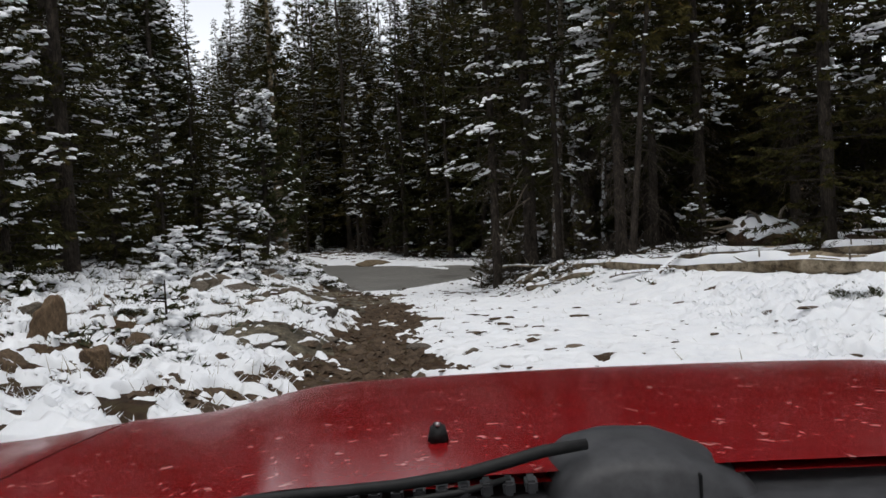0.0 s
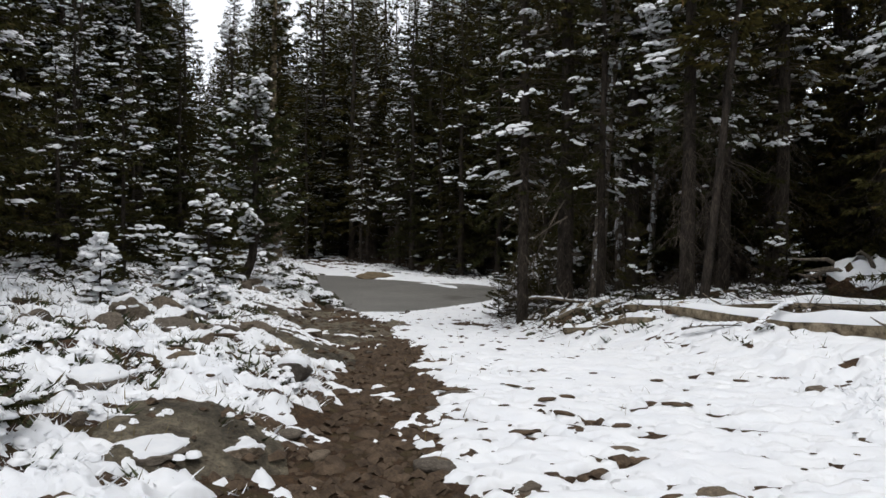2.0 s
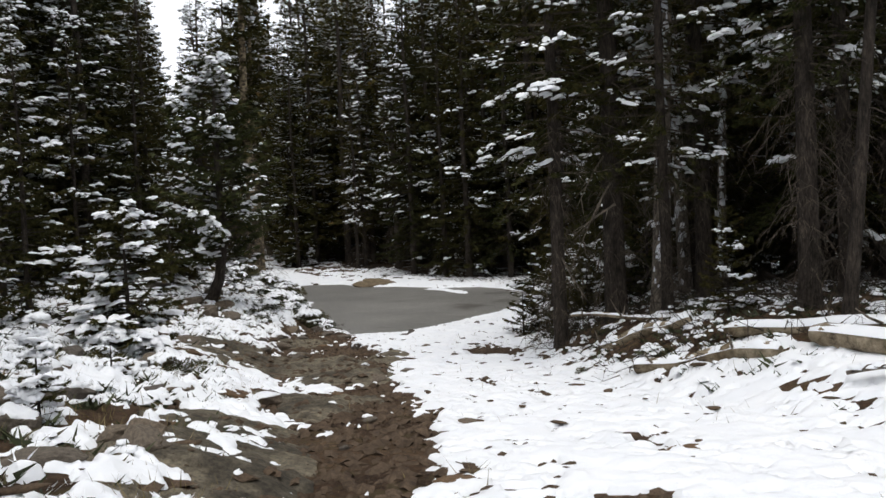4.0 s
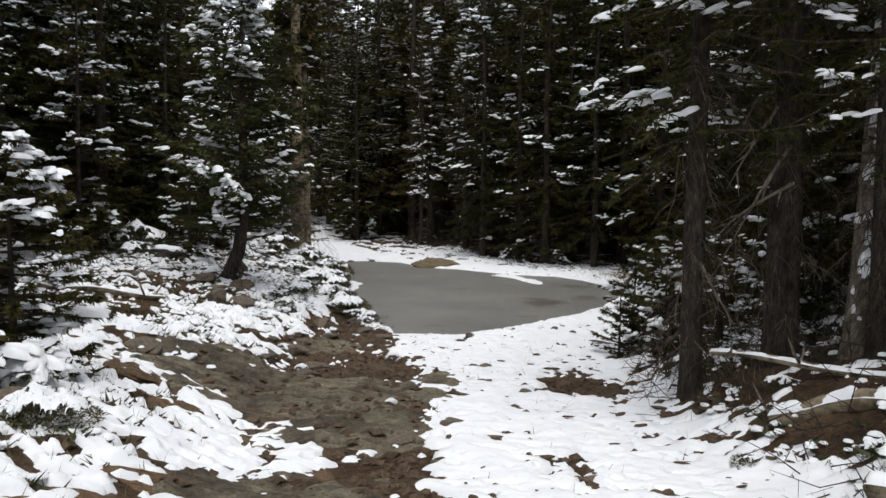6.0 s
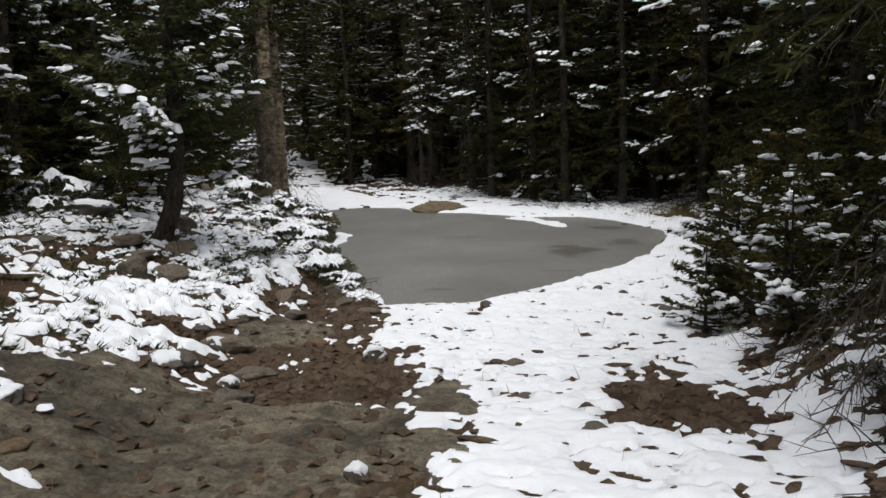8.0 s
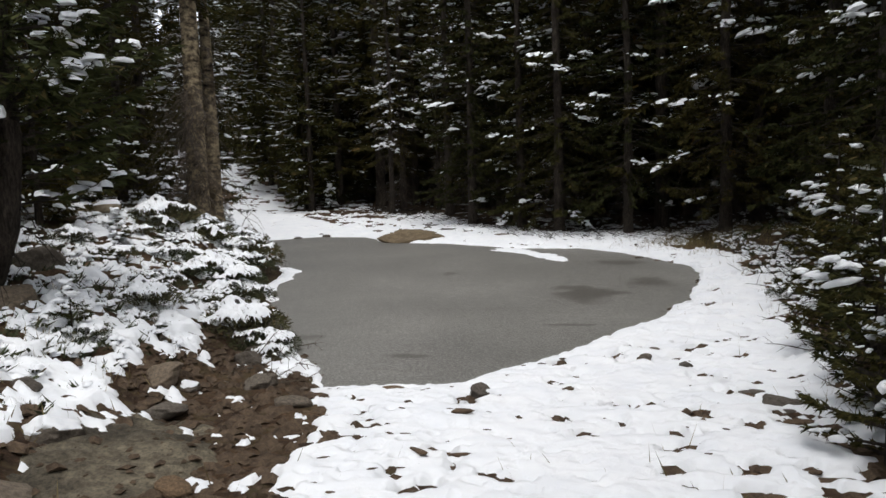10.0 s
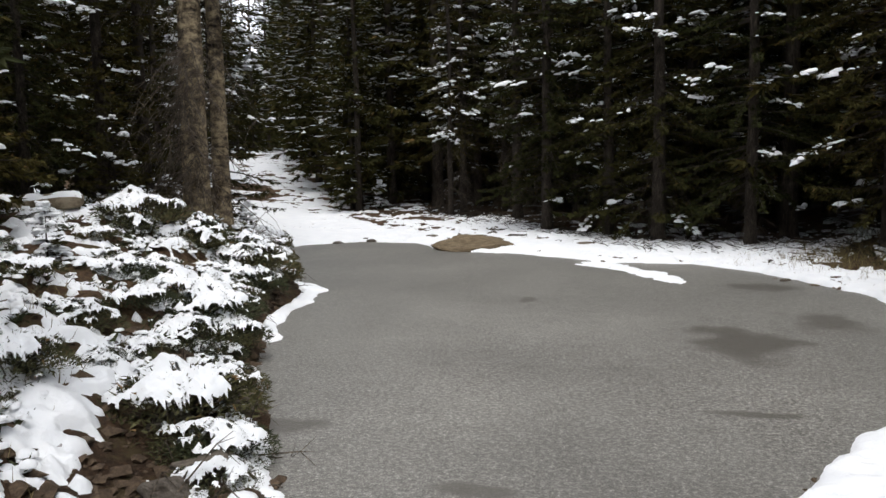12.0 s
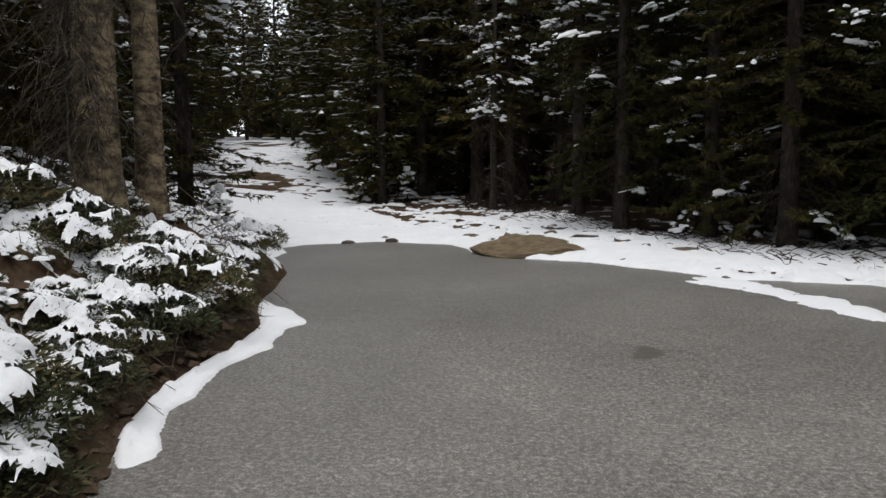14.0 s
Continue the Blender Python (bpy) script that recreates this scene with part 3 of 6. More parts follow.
def fir(name, height, radius, crown_from, reach_m, gap, seed, snow=0.5, dead=0, needle=None, bark=None, blade=0.34, per=1.0, lean=(0, 0), shape=0.8, label="",
        droop=0.5, pad=1.0, bend=0.0, whorl=7, far=False, category="tree", twigs=0, slim=0.85, dead_len=1.0, laden_share=0.42, dead_way=None):
    """A conifer: tapered trunk, dead lower limbs, a crown of drooping sprays and the snow lying on them."""
    rnd = np.random.RandomState(seed)
    np.random.seed(seed)
    needle, bark = needle or NEEDLE, bark or BARK
    root = new(name)
    zs = np.array([-0.25, 0.0, 0.25, 0.8, *np.linspace(1.6, height, 5 if far else 9)]) if height > 3 else np.linspace(-0.1, height, 7)

    def axis(z):
        z = np.asarray(z, float)
        b = bend * (1 - np.exp(-np.maximum(z, 0) / 0.6))
        w = 0.006 * z
        return np.stack([lean[0] * z + b + w * np.sin(z * 0.8 + seed), lean[1] * z + w * np.cos(z * 0.6 + seed), z], -1)

    rad = radius * np.clip(1 - zs / height, 0.03, 1) ** 0.8 + radius * 0.22 * np.exp(-np.maximum(zs, 0) / 0.2)
    st = Soup()
    tube(st, axis(zs), rad, 6 if far else (14 if radius > 0.1 else 7))
    part("trunk", st.mesh("trunk", bark, True), root)
    top, snw, limb = Soup(), Soup(), Soup()
    z, any_snow = crown_from, False
    s = np.linspace(0, 1, 6)
    while z < height * 0.985:
        rel = (z - crown_from) / max(height - crown_from, 0.1)
        reach = reach_m * ((1 - rel) ** shape * (0.75 + 0.25 * min(1, rel * 5)) + 0.04)
        for k in range(max(3, int(whorl * (0.6 + 0.8 * rnd.rand()) * (1.35 if rel < 0.25 else 0.95)))):
            a, L = rnd.rand() * 2 * np.pi, reach * (0.55 + 0.6 * rnd.rand())
            zz = z + gap * 1.2 * (rnd.rand() - 0.5)
            out = np.array([np.cos(a), np.sin(a)])
            sag = droop * (0.5 + rnd.rand()) * (1 - 0.8 * rel)
            path = np.zeros((6, 3))
            path[:, :2] = s[:, None] * L * out
            path[:, 2] = L * (0.2 * s - sag * s**1.5 + 0.18 * s**4)
            path += axis(zz)
            if L > 0.3 and not far:
                some = path[::2] if L < 1.2 else path[[0, 2, 3, 5]]
                tube(limb, some, np.linspace(0.01 + 0.01 * L, 0.003, len(some)), 3, False)
            n = int(max(4, L / blade * 6.5 * per))
            u = 0.08 + 0.92 * rnd.rand(n) ** 0.6
            p = np.stack([np.interp(u, s, path[:, i]) for i in range(3)], -1)
            fwd, lat = np.r_[out, 0], np.r_[-out[1], out[0], 0]
            side_way = np.where(rnd.rand(n) < 0.5, 1, -1) * rnd.rand(n) * 1.1
            ax = unit(fwd[None] * (0.35 + 0.7 * rnd.rand(n))[:, None] + lat[None] * side_way[:, None] + np.stack([0 * u, 0 * u, 0.2 - (0.35 + droop) * rnd.rand(n)], -1))
            up = unit(np.stack([rnd.randn(n) * 0.9, rnd.randn(n) * 0.9, np.ones(n)], -1))
            sd = unit(np.cross(ax, up))
            tl = blade * (0.55 + 0.7 * rnd.rand(n)) * (0.45 + 0.55 * min(1, L))
            blades(top, p, ax, sd, tl, tl * (0.26 + 0.12 * rnd.rand(n)) * slim)
            for turn_s in (1, -1):
                ax2 = unit(ax + sd * (0.8 * turn_s) + np.stack([0 * u, 0 * u, -0.3 * rnd.rand(n)], -1))
                blades(top, p + ax * (tl * 0.35)[:, None], ax2, unit(np.cross(ax2, unit(up + 0.6 * rnd.randn(n, 3)))), tl * 0.7, tl * 0.24 * slim)
            cell = np.array([math.floor(zz / (0.16 * height if height < 3 else 1.1))]), np.array([math.floor(a / 0.9)])
            laden = hash2(*cell, seed)[0] < laden_share
            heavy = 1.0 if height < 9 else 0.3 + 1.15 * float(smooth(2.5, 6.0, zz))
            if rnd.rand() < snow * heavy * (1.25 if laden else 0.3):
                g = np.flatnonzero((u > 0.42) & (rnd.rand(n) < (0.85 if laden else 0.35)))
                if len(g) and far:
                    flat = unit(np.cross(ax[g], np.array([0, 0, 1.0]) + 0.22 * rnd.randn(len(g), 3)))
                    level = unit(ax[g] * [1, 1, 0.3])
                    blades(snw, p[g] + [0, 0, 0.03 + 0.07 * blade], level, flat, tl[g] * 0.85, tl[g] * (0.3 + 0.22 * rnd.rand(len(g))) * pad)
                m = rnd.randint(0, 2) if far else rnd.randint(8, 16) if needle is PINE else rnd.randint(8, 17) if laden else rnd.randint(2, 6)
                if m:
                    us = 1.02 - 0.5 * rnd.rand(m) ** 1.2
                    q = np.stack([np.interp(us, s, path[:, i]) for i in range(3)], -1)
                    q[:, 2] += 0.02 - 0.05 * L * rnd.rand(m) ** 2
                    q[:, :2] += lat[None, :2] * ((rnd.rand(m) - 0.5) * 0.55 * L * (1.25 - us))[:, None] * (1 if far else 1.6)
                    size = (0.024 + 0.05 * rnd.rand(m) ** 1.8) * pad * (1.45 if laden else 0.8) * (1.1 if height < 1.8 else 1.0) * (0.5 + 0.5 * min(1, L)) * (1.6 if far else 1)
                    lumps(snw, q, size * (1.4 + 0.9 * rnd.rand(m)), size * (0.7 + 0.35 * rnd.rand(m)), size * (0.5 + 0.3 * rnd.rand(m)), np.full(m, a) + 0.8 * rnd.randn(m), -0.35 * rnd.rand(m), 4 if far else (9 if height < 1.8 else 7))
                any_snow = True
        z += gap * (1 - 0.4 * rel)
    for k in range(int(dead)):
        a, zz = rnd.rand() * 2 * np.pi, 0.5 + (min(crown_from, 3.4) + 0.6) * rnd.rand()
        if dead_way is not None and k % 4:
            a, zz = dead_way + 0.85 * rnd.randn(), 0.6 + 2.4 * rnd.rand()
        L = (0.2 + 0.6 * rnd.rand() ** 1.5) * min(1.2, reach_m) * dead_len
        s5 = np.linspace(0, 1, 5)
        path = np.stack([np.cos(a + 0.5 * s5) * L * s5, np.sin(a + 0.5 * s5) * L * s5, 0.1 * s5 * L - (0.5 + 0.9 * rnd.rand()) * L * s5**2], -1) + axis(zz)
        path[1:] += np.cumsum(0.05 * L * rnd.randn(4, 3), 0)
        tube(limb, path, np.linspace(0.013, 0.003, 5), 3, False)
        for j in range(4 + twigs):
            b0 = path[1 + j % 4]
            d = unit(np.array([np.cos(a + 1.3 * rnd.randn()), np.sin(a + 1.3 * rnd.randn()), -0.5 - 0.6 * rnd.rand()]))
            tube(limb, [b0, b0 + d * 0.25 * L, b0 + d * 0.4 * L + [0, 0, -0.12 * L]], [0.006, 0.004, 0.002], 3, False)
    tagged(part("crown", top.mesh("crown", needle), root), kind="stuff")
    if limb.n:
        tagged(part("branchwork", limb.mesh("branchwork", DEAD_TWIG if dead > 50 else BARK), root, "thin bare limbs and twigs"), kind="stuff")
    if any_snow:
        tagged(part("snow_load", snw.mesh("snow_load", SNOW, True), root, "white snow pads on the boughs"), kind="stuff")
    return tagged(root, label, category)


TREES = "conifers of the snowy forest"
L_TALL = "tall dark green fir with snow on its boughs"
L_BARE = "tall fir with bare lower trunk and dead grey twigs"
masters = {
    "tall": [fir("fir_tree", 16 + k % 3, 0.17, 0.6 + 0.5 * (k % 2), 1.75 + 0.2 * (k % 3), 0.42, 100 + k, 0.6, label=L_TALL, dead=14, per=0.78, blade=0.18, slim=0.85, laden_share=0.38, pad=0.78) for k in range(5)],
    "bare": [fir("fir_tree", 16 + k, 0.14 + 0.035 * k, 3.3 + 0.5 * k, 1.75, 0.44, 200 + k, 0.3 + 0.4 * (k == 1), pad=0.9 + 0.2 * (k == 1), dead=60, twigs=4, label=L_BARE, per=0.62, blade=0.18, slim=0.7, droop=0.65) for k in range(3)],
    "dark": [fir("fir_tree", 16 + k, 0.17, 0.9 + 0.4 * k, 2.0 + 0.2 * k, 0.44, 150 + k, 0.22, label="tall dark fir with hardly any snow", dead=40, twigs=2, dead_len=1.3, per=1.0, blade=0.18, slim=0.8, pad=1.0, droop=0.7, laden_share=0.25) for k in range(3)],
    "far": [fir("fir_tree", 17 + k % 3, 0.17, 0.8 + 0.8 * (k % 2), 1.9 + 0.2 * k, 0.62, 250 + k, 0.95, blade=0.34, per=0.62, far=True, whorl=8, laden_share=0.7, pad=0.8, label=L_TALL) for k in range(4)],
    "young": [fir("young_fir", 5.0 + k, 0.07, 0.3, 1.25, 0.3, 300 + k, 0.6, blade=0.17, per=1.1, pad=0.85, label="young dark green fir with snow on its boughs") for k in range(3)],
    "sapling": [fir("fir_sapling", 1.0 + 0.3 * k, 0.022, 0.18, 0.42, 0.13, 320 + k, 0.6, blade=0.11, per=1.6, whorl=6, pad=1.05, droop=0.35, laden_share=0.5, label="small fir sapling loaded with fresh snow", category="sapling") for k in range(3)],
    "green": [fir("fir_sapling", 1.3 + 0.4 * k, 0.02, 0.12, 0.5, 0.13, 340 + k, 0.17, blade=0.11, per=1.5, whorl=6, pad=0.5, droop=0.2, shape=0.7, label="small green fir sapling with little snow", category="sapling") for k in range(2)],
}
used_master = set()


def plant(kind, k, x, y, rot=0.0, scale=1.0, label="", group=TREES):
    ob = masters[kind][k % len(masters[kind])]
    m = pose(x, y, gz(x, y) - 0.03, 0, 0, rot) @ Matrix.Diagonal((scale, scale, scale, 1))
    if ob.name not in used_master:
        used_master.add(ob.name)
        ob.matrix_basis = m
    else:
        ob = copy_thing(ob, m)
    return tagged(ob, label, group=group)


taken = []
# trees that stand at the edge of the clearing
for kind, k, x, y, rot, size in [
    ("bare", 0, 1.26, 24.65, 40, 0.95), ("bare", 2, 2.26, 24.65, 110, 0.95), ("bare", 0, 2.98, 23.8, 200, 0.75), ("bare", 1, 3.83, 24.6, 300, 0.9), ("bare", 1, 4.15, 20.9, 20, 0.9),
    ("bare", 0, 5.3, 22.4, 250, 0.9), ("bare", 2, 6.6, 22.8, 80, 0.8), ("bare", 1, 8.9, 22.4, 170, 0.9), ("bare", 0, 10.4, 20.4, 10, 1.0), ("dark", 2, 5.6, 24.4, 77, 0.9),
    ("bare", 0, -7.05, 56.6, 33, 1.0), ("bare", 0, -7.35, 55.6, 120, 0.8), ("bare", 0, -5.6, 57.0, 240, 0.8),
    ("dark", 0, -0.8, 48.6, 0, 1.0), ("dark", 1, -3.74, 51.6, 70, 1.0), ("dark", 2, 1.2, 47.6, 140, 0.95), ("bare", 2, -4.92, 54.8, 210, 0.9), ("dark", 0, -2.0, 50.0, 260, 0.9), ("dark", 1, 0.2, 50.4, 310, 1.0), ("bare", 2, -12.7, 65.8, 10, 0.72), ("tall", 2, -11.4, 63.4, 100, 0.8), ("tall", 4, -9.6, 62.0, 200, 1.0), ("tall", 0, -13.9, 67.8, 290, 0.66), ("dark", 4, 3.6, 45.9, 300, 1.0), ("dark", 0, 4.9, 42.0, 80, 1.0),
    ("dark", 1, 4.6, 38.6, 190, 0.95), ("dark", 2, 4.4, 34.9, 260, 1.0), ("dark", 3, 4.0, 31.2, 30, 0.85), ("dark", 4, 4.6, 28.0, 150, 0.9),
    ("dark", 0, -3.9, 57.4, 20, 1.1), ("dark", 1, -2.9, 55.0, 80, 1.1), ("far", 3, -2.0, 58.6, 210, 1.2), ("far", 0, -4.4, 60.6, 300, 1.2), ("far", 3, -0.2, 54.6, 10, 1.25), ("dark", 1, 8.4, 31.0, 40, 1.1), ("dark", 2, 6.6, 26.6, 140, 1.05), ("dark", 0, 10.8, 32.6, 250, 1.15), ("dark", 1, 12.8, 30.4, 350, 1.15), ("far", 2, 15.4, 33.6, 70, 1.2), ("far", 1, 18.4, 33.0, 20, 1.2), ("far", 0, 12.6, 37.0, 120, 1.2), ("far", 3, 20.4, 29.0, 200, 1.2), ("far", 2, 9.0, 36.4, 280, 1.2),
    ("dark", 0, 9.4, 26.2, 20, 1.0), ("dark", 1, 11.6, 24.2, 100, 1.0), ("dark", 2, 13.2, 22.0, 190, 1.0), ("dark", 0, 13.6, 27.4, 270, 1.05), ("dark", 1, 16.0, 25.0, 330, 1.0), ("dark", 2, 11.4, 29.6, 50, 1.05), ("dark", 0, 17.4, 29.6, 160, 1.05), ("dark", 1, 14.4, 19.2, 210, 1.0), ("dark", 2, 17.6, 21.4, 90, 1.0), ("dark", 0, 7.6, 28.4, 120, 1.0),
    ("dark", 0, -11.2, 41.4, 20, 0.7), ("dark", 1, -10.9, 39.0, 120, 0.5), ("dark", 2, -12.9, 40.2, 240, 0.8), ("dark", 0, -12.2, 37.8, 300, 0.6),
    ("tall", 2, -11.9, 43.9, 15, 1.0), ("tall", 4, -11.6, 46.6, 200, 0.9), ("tall", 3, -14.2, 36.4, 330, 0.95),
    ("young", 0, -10.4, 37.0, 0, 1.0), ("young", 1, -9.9, 34.6, 70, 0.7), ("young", 2, -12.0, 33.0, 130, 1.1), ("tall", 1, -13.8, 31.6, 50, 0.9), ("tall", 2, -11.6, 28.6, 170, 0.8), ("tall", 0, -10.2, 25.6, 260, 0.75),
    ("young", 1, -8.2, 24.0, 45, 1.3), ("young", 0, -9.0, 22.6, 210, 1.0), ("tall", 3, -8.0, 18.0, 60, 0.85), ("tall", 4, -9.8, 19.9, 140, 0.95), ("tall", 1, -6.4, 15.4, 20, 0.85), ("tall", 2, -7.8, 14.0, 310, 0.9), ("tall", 0, -6.6, 11.6, 130, 0.85),
    ("young", 2, -5.6, 12.2, 10, 0.8), 
]:
    plant(kind, k, x, y, rot, size)
    taken.append((x, y))
for x, y in ((-9.08, 40.85), (-9.1, 41.8), (-7.9, 32.1), (7.7, 20.1)):
    taken.append((x, y))

# twin pale trunks by the pond, thick with dead twigs below
twin = fir("fir_tree", 17, 0.235, 4.9, 1.3, 0.44, 401, 0.3, dead=130, twigs=6, dead_len=1.25, dead_way=math.radians(215),  bark=PALE_BARK, label="thick fir with pale scarred trunk and dead twigs")
twin.matrix_basis = pose(-9.08, 40.85, gz(-9.08, 40.85), 0, 0, 30)
twin2 = fir("fir_tree", 13, 0.17, 6.0, 0.95, 0.44, 402, 0.4, dead=16, bark=PALE_BARK, label="slimmer pale fir trunk beside the thick one")
twin2.matrix_basis = pose(-9.1, 41.8, gz(-9.1, 41.8))
for ob in (twin, twin2):
    tagged(ob, group=TREES)
# a pine whose foot bends out of the bank
bent = fir("bent_pine", 7.2, 0.16, 1.2, 1.9, 0.34, 403, 0.8, needle=PINE, blade=0.24, droop=0.1, pad=1.1, whorl=9, bend=0.6, per=1.0, shape=0.5, dead=12, label="pine with a bent foot and snowy tufts", category="tree")
bent.matrix_basis = pose(-7.95, 32.1, gz(-7.95, 32.1) - 0.05, 0, 0, 0)
# a slim leaning trunk before the log
leaning = fir("leaning_fir", 12, 0.085, 4.5, 1.0, 0.45, 404, 0.5, dead=20, lean=(0.1, 0.0), label="slim leaning fir with a bare grey trunk")
leaning.matrix_basis = pose(4.2, 19.95, gz(4.2, 19.95), 0, 0, 0)

# a broad young fir on the bank, deep in snow
broad = fir("young_fir", 2.2, 0.045, 0.2, 0.95, 0.17, 405, 0.8, blade=0.13, per=2.0, whorl=10, pad=1.0, droop=0.45, shape=0.6, laden_share=0.55, label="broad young fir with thick snow pads")
broad.matrix_basis = pose(-5.35, 21.75, gz(-5.35, 21.75) - 0.03)
tagged(broad, group=TREES)
# bare trunks behind the log, snow blown onto their bark


def plastered(x, y, height, radius, lean, seed):
    ob = fir("fir_tree", height, radius, height * 0.55, 0.9, 0.5, seed, 0.4, dead=26, twigs=3, lean=lean, blade=0.18, per=0.5, bark=GREY_WOOD, label="bare grey trunk with snow blown onto its bark")
    ob.matrix_basis = pose(x, y, gz(x, y) - 0.05)
    rs = np.random.RandomState(seed)
    np.random.seed(seed)
    sn = Soup()
    z = 0.3 + (height * 0.5) * rs.rand(90) ** 0.9
    a = math.radians(250) + 0.5 * rs.randn(90)
    rr = radius * np.clip(1 - z / height, 0.03, 1) ** 0.8 * 0.97
    w = 0.006 * z
    pts = np.stack([lean[0] * z + w * np.sin(z * 0.8 + seed) + rr * np.cos(a), lean[1] * z + w * np.cos(z * 0.6 + seed) + rr * np.sin(a), z], -1)
    size = 0.02 + 0.035 * rs.rand(90)
    lumps(sn, pts, size, size, size * (1.5 + 2.5 * rs.rand(90)), rs.rand(90) * 6.28, None, 7)
    tagged(part("blown_snow", sn.mesh("blown_snow", SNOW, True), ob, "snow stuck to the bark"), kind="stuff")
    tagged(ob, group=TREES)
    taken.append((x, y))


plastered(2.95, 24.2, 11, 0.17, (0.055, 0.02), 411)
plastered(3.75, 25.6, 13, 0.13, (-0.02, 0.0), 412)
plastered(4.6, 26.2, 12, 0.1, (0.03, 0.0), 413)

SAPS = "snowy saplings"
for kind, k, x, y, rot, size in [
    ("sapling", 0, -2.72, 10.3, 0, 0.85), ("sapling", 1, -4.6, 15.6, 50, 0.8), ("sapling", 2, -3.5, 16.2, 90, 0.6), ("sapling", 0, -5.4, 17.6, 140, 0.9), ("sapling", 1, -6.2, 18.6, 200, 0.9), ("sapling", 0, -4.4, 19.2, 10, 0.7),
    ("sapling", 2, -7.2, 24.6, 70, 0.9), ("sapling", 1, -8.6, 27.2, 130, 0.9), ("sapling", 0, -6.35, 31.4, 80, 0.75), ("sapling", 1, -8.6, 36.4, 30, 0.8), ("sapling", 1, -10.6, 46.0, 110, 1.0), ("sapling", 1, -10.6, 58.0, 20, 1.2),
    ("green", 1, 1.66, 31.6, 10, 1.35), ("green", 1, 3.7, 29.2, 50, 1.9), ("green", 0, 3.0, 33.0, 250, 1.8), ("green", 0, 1.15, 30.3, 60, 0.9), ("green", 0, 1.7, 29.2, 120, 1.0), ("green", 1, 2.4, 30.4, 190, 1.0), ("green", 0, 1.4, 27.9, 250, 0.8), ("green", 0, 0.8, 29.3, 300, 0.65), ("green", 1, 2.3, 28.2, 30, 0.9), ("green", 0, 1.9, 32.8, 130, 0.8), ("green", 1, 2.0, 26.6, 90, 0.7), ("green", 0, 2.7, 34.8, 0, 1.0), ("green", 0, 3.2, 26.4, 220, 1.1), ("green", 1, 2.8, 27.4, 310, 1.0),
    ("green", 0, 3.4, 37.4, 60, 1.1), ("green", 1, 3.4, 21.9, 10, 0.7), ("green", 0, 6.2, 21.4, 80, 0.7), ("green", 1, -10.9, 35.6, 20, 0.8), ("green", 0, -11.4, 31.0, 0, 0.9), ("green", 1, -10.2, 40.2, 60, 0.8), ("green", 1, -10.6, 44.0, 220, 0.9)]:
    plant(kind, k, x, y, rot, size, group=SAPS)

# the forest behind them
rnd = random.Random(5)


def in_woods(x, y):
    if y < 24 and x > 0:
        return x > 4.6 + max(0, 21.8 - y) * 1.0 if y < 21.8 else x > 5.0
    if x > 0 and y < 46:
        return x > 5.0
    if x < 0 and y < 30:
        return x < -9.5 - (1.5 if y > 20 else 0)
    if x < 0 and y < 52:
        return x < -12.8 - (1.5 if y > 44 else 0) or (y > 51 and x > -3)
    if abs(x + 0.4 - float(trail_x(y))) < 3.9 - (y - 50) * 0.012:
        return False
    return y > 58 or x > -5 or x < -15.5


count = 0
for _ in range(9000):
    if count >= 215:
        break
    x, y = rnd.uniform(-30, 15), rnd.uniform(5, 98)
    if y < 50 and (x < -22 or x > 13):
        continue
    if x < 0 and 0.312 < (0.66 - x) / (y - 1.99) < 0.4:
        continue
    if (x > -9 and y > 68) or x < -25 or x > 11.5 or y > 88 or (y < 22 and x < -13):
        continue
    if not in_woods(x, y) or any((x - p) ** 2 + (y - q) ** 2 < 1.55**2 for p, q in taken):
        continue
    taken.append((x, y))
    count += 1
    close = abs(x + 2) < 13 and y < 52 and count % 4 == 0
    grow = rnd.uniform(0.95, 1.25) if x > -1 else rnd.uniform(0.9, 1.15)
    if 0.205 < (0.66 - x) / (y - 1.99) < 0.25:
        grow *= 0.62
    close = close or (y < 40 and x > -15)
    plant("tall" if x > 4 and y < 24 else "dark" if x > 2.5 and y < 50 else "tall" if close else "far", rnd.randrange(5), x, y, rnd.uniform(0, 360), grow * (0.9 if close else 1))


for k in range(13):
    for sgn in (-1, 1):
        y = 58.5 + 3.2 * k + rnd.uniform(-0.8, 0.8)
        plant("far", rnd.randrange(4), float(trail_x(y)) - 0.4 + sgn * rnd.uniform(4.0, 5.2), y, rnd.uniform(0, 360), rnd.uniform(0.8, 1.1) * (0.68 if sgn > 0 and y < 85 else 1.0))
for x, y in ((-15.2, 38.5), (-17.0, 41.0), (-16.4, 45.0), (-18.8, 47.5), (-20.6, 54.0), (-14.6, 33.6), (-10.8, 60.6), (-12.4, 64.0)):
    plant("far", rnd.randrange(4), x, y, rnd.uniform(0, 360), rnd.uniform(0.9, 1.05))
for k in range(26):
    x, y = rnd.uniform(-50, -26), rnd.uniform(97, 118)
    plant("far", rnd.randrange(4), x, y, rnd.uniform(0, 360), rnd.uniform(0.75, 1.05))


for x, y in ((-28.3, 88.6), (-30.6, 90.8), (-32.9, 92.4), (-31.9, 88.2), (-29.6, 93.6), (-34.6, 95.0), (-27.0, 91.6)):
    plant("far", rnd.randrange(4), x, y, rnd.uniform(0, 360), rnd.uniform(0.7, 0.95))


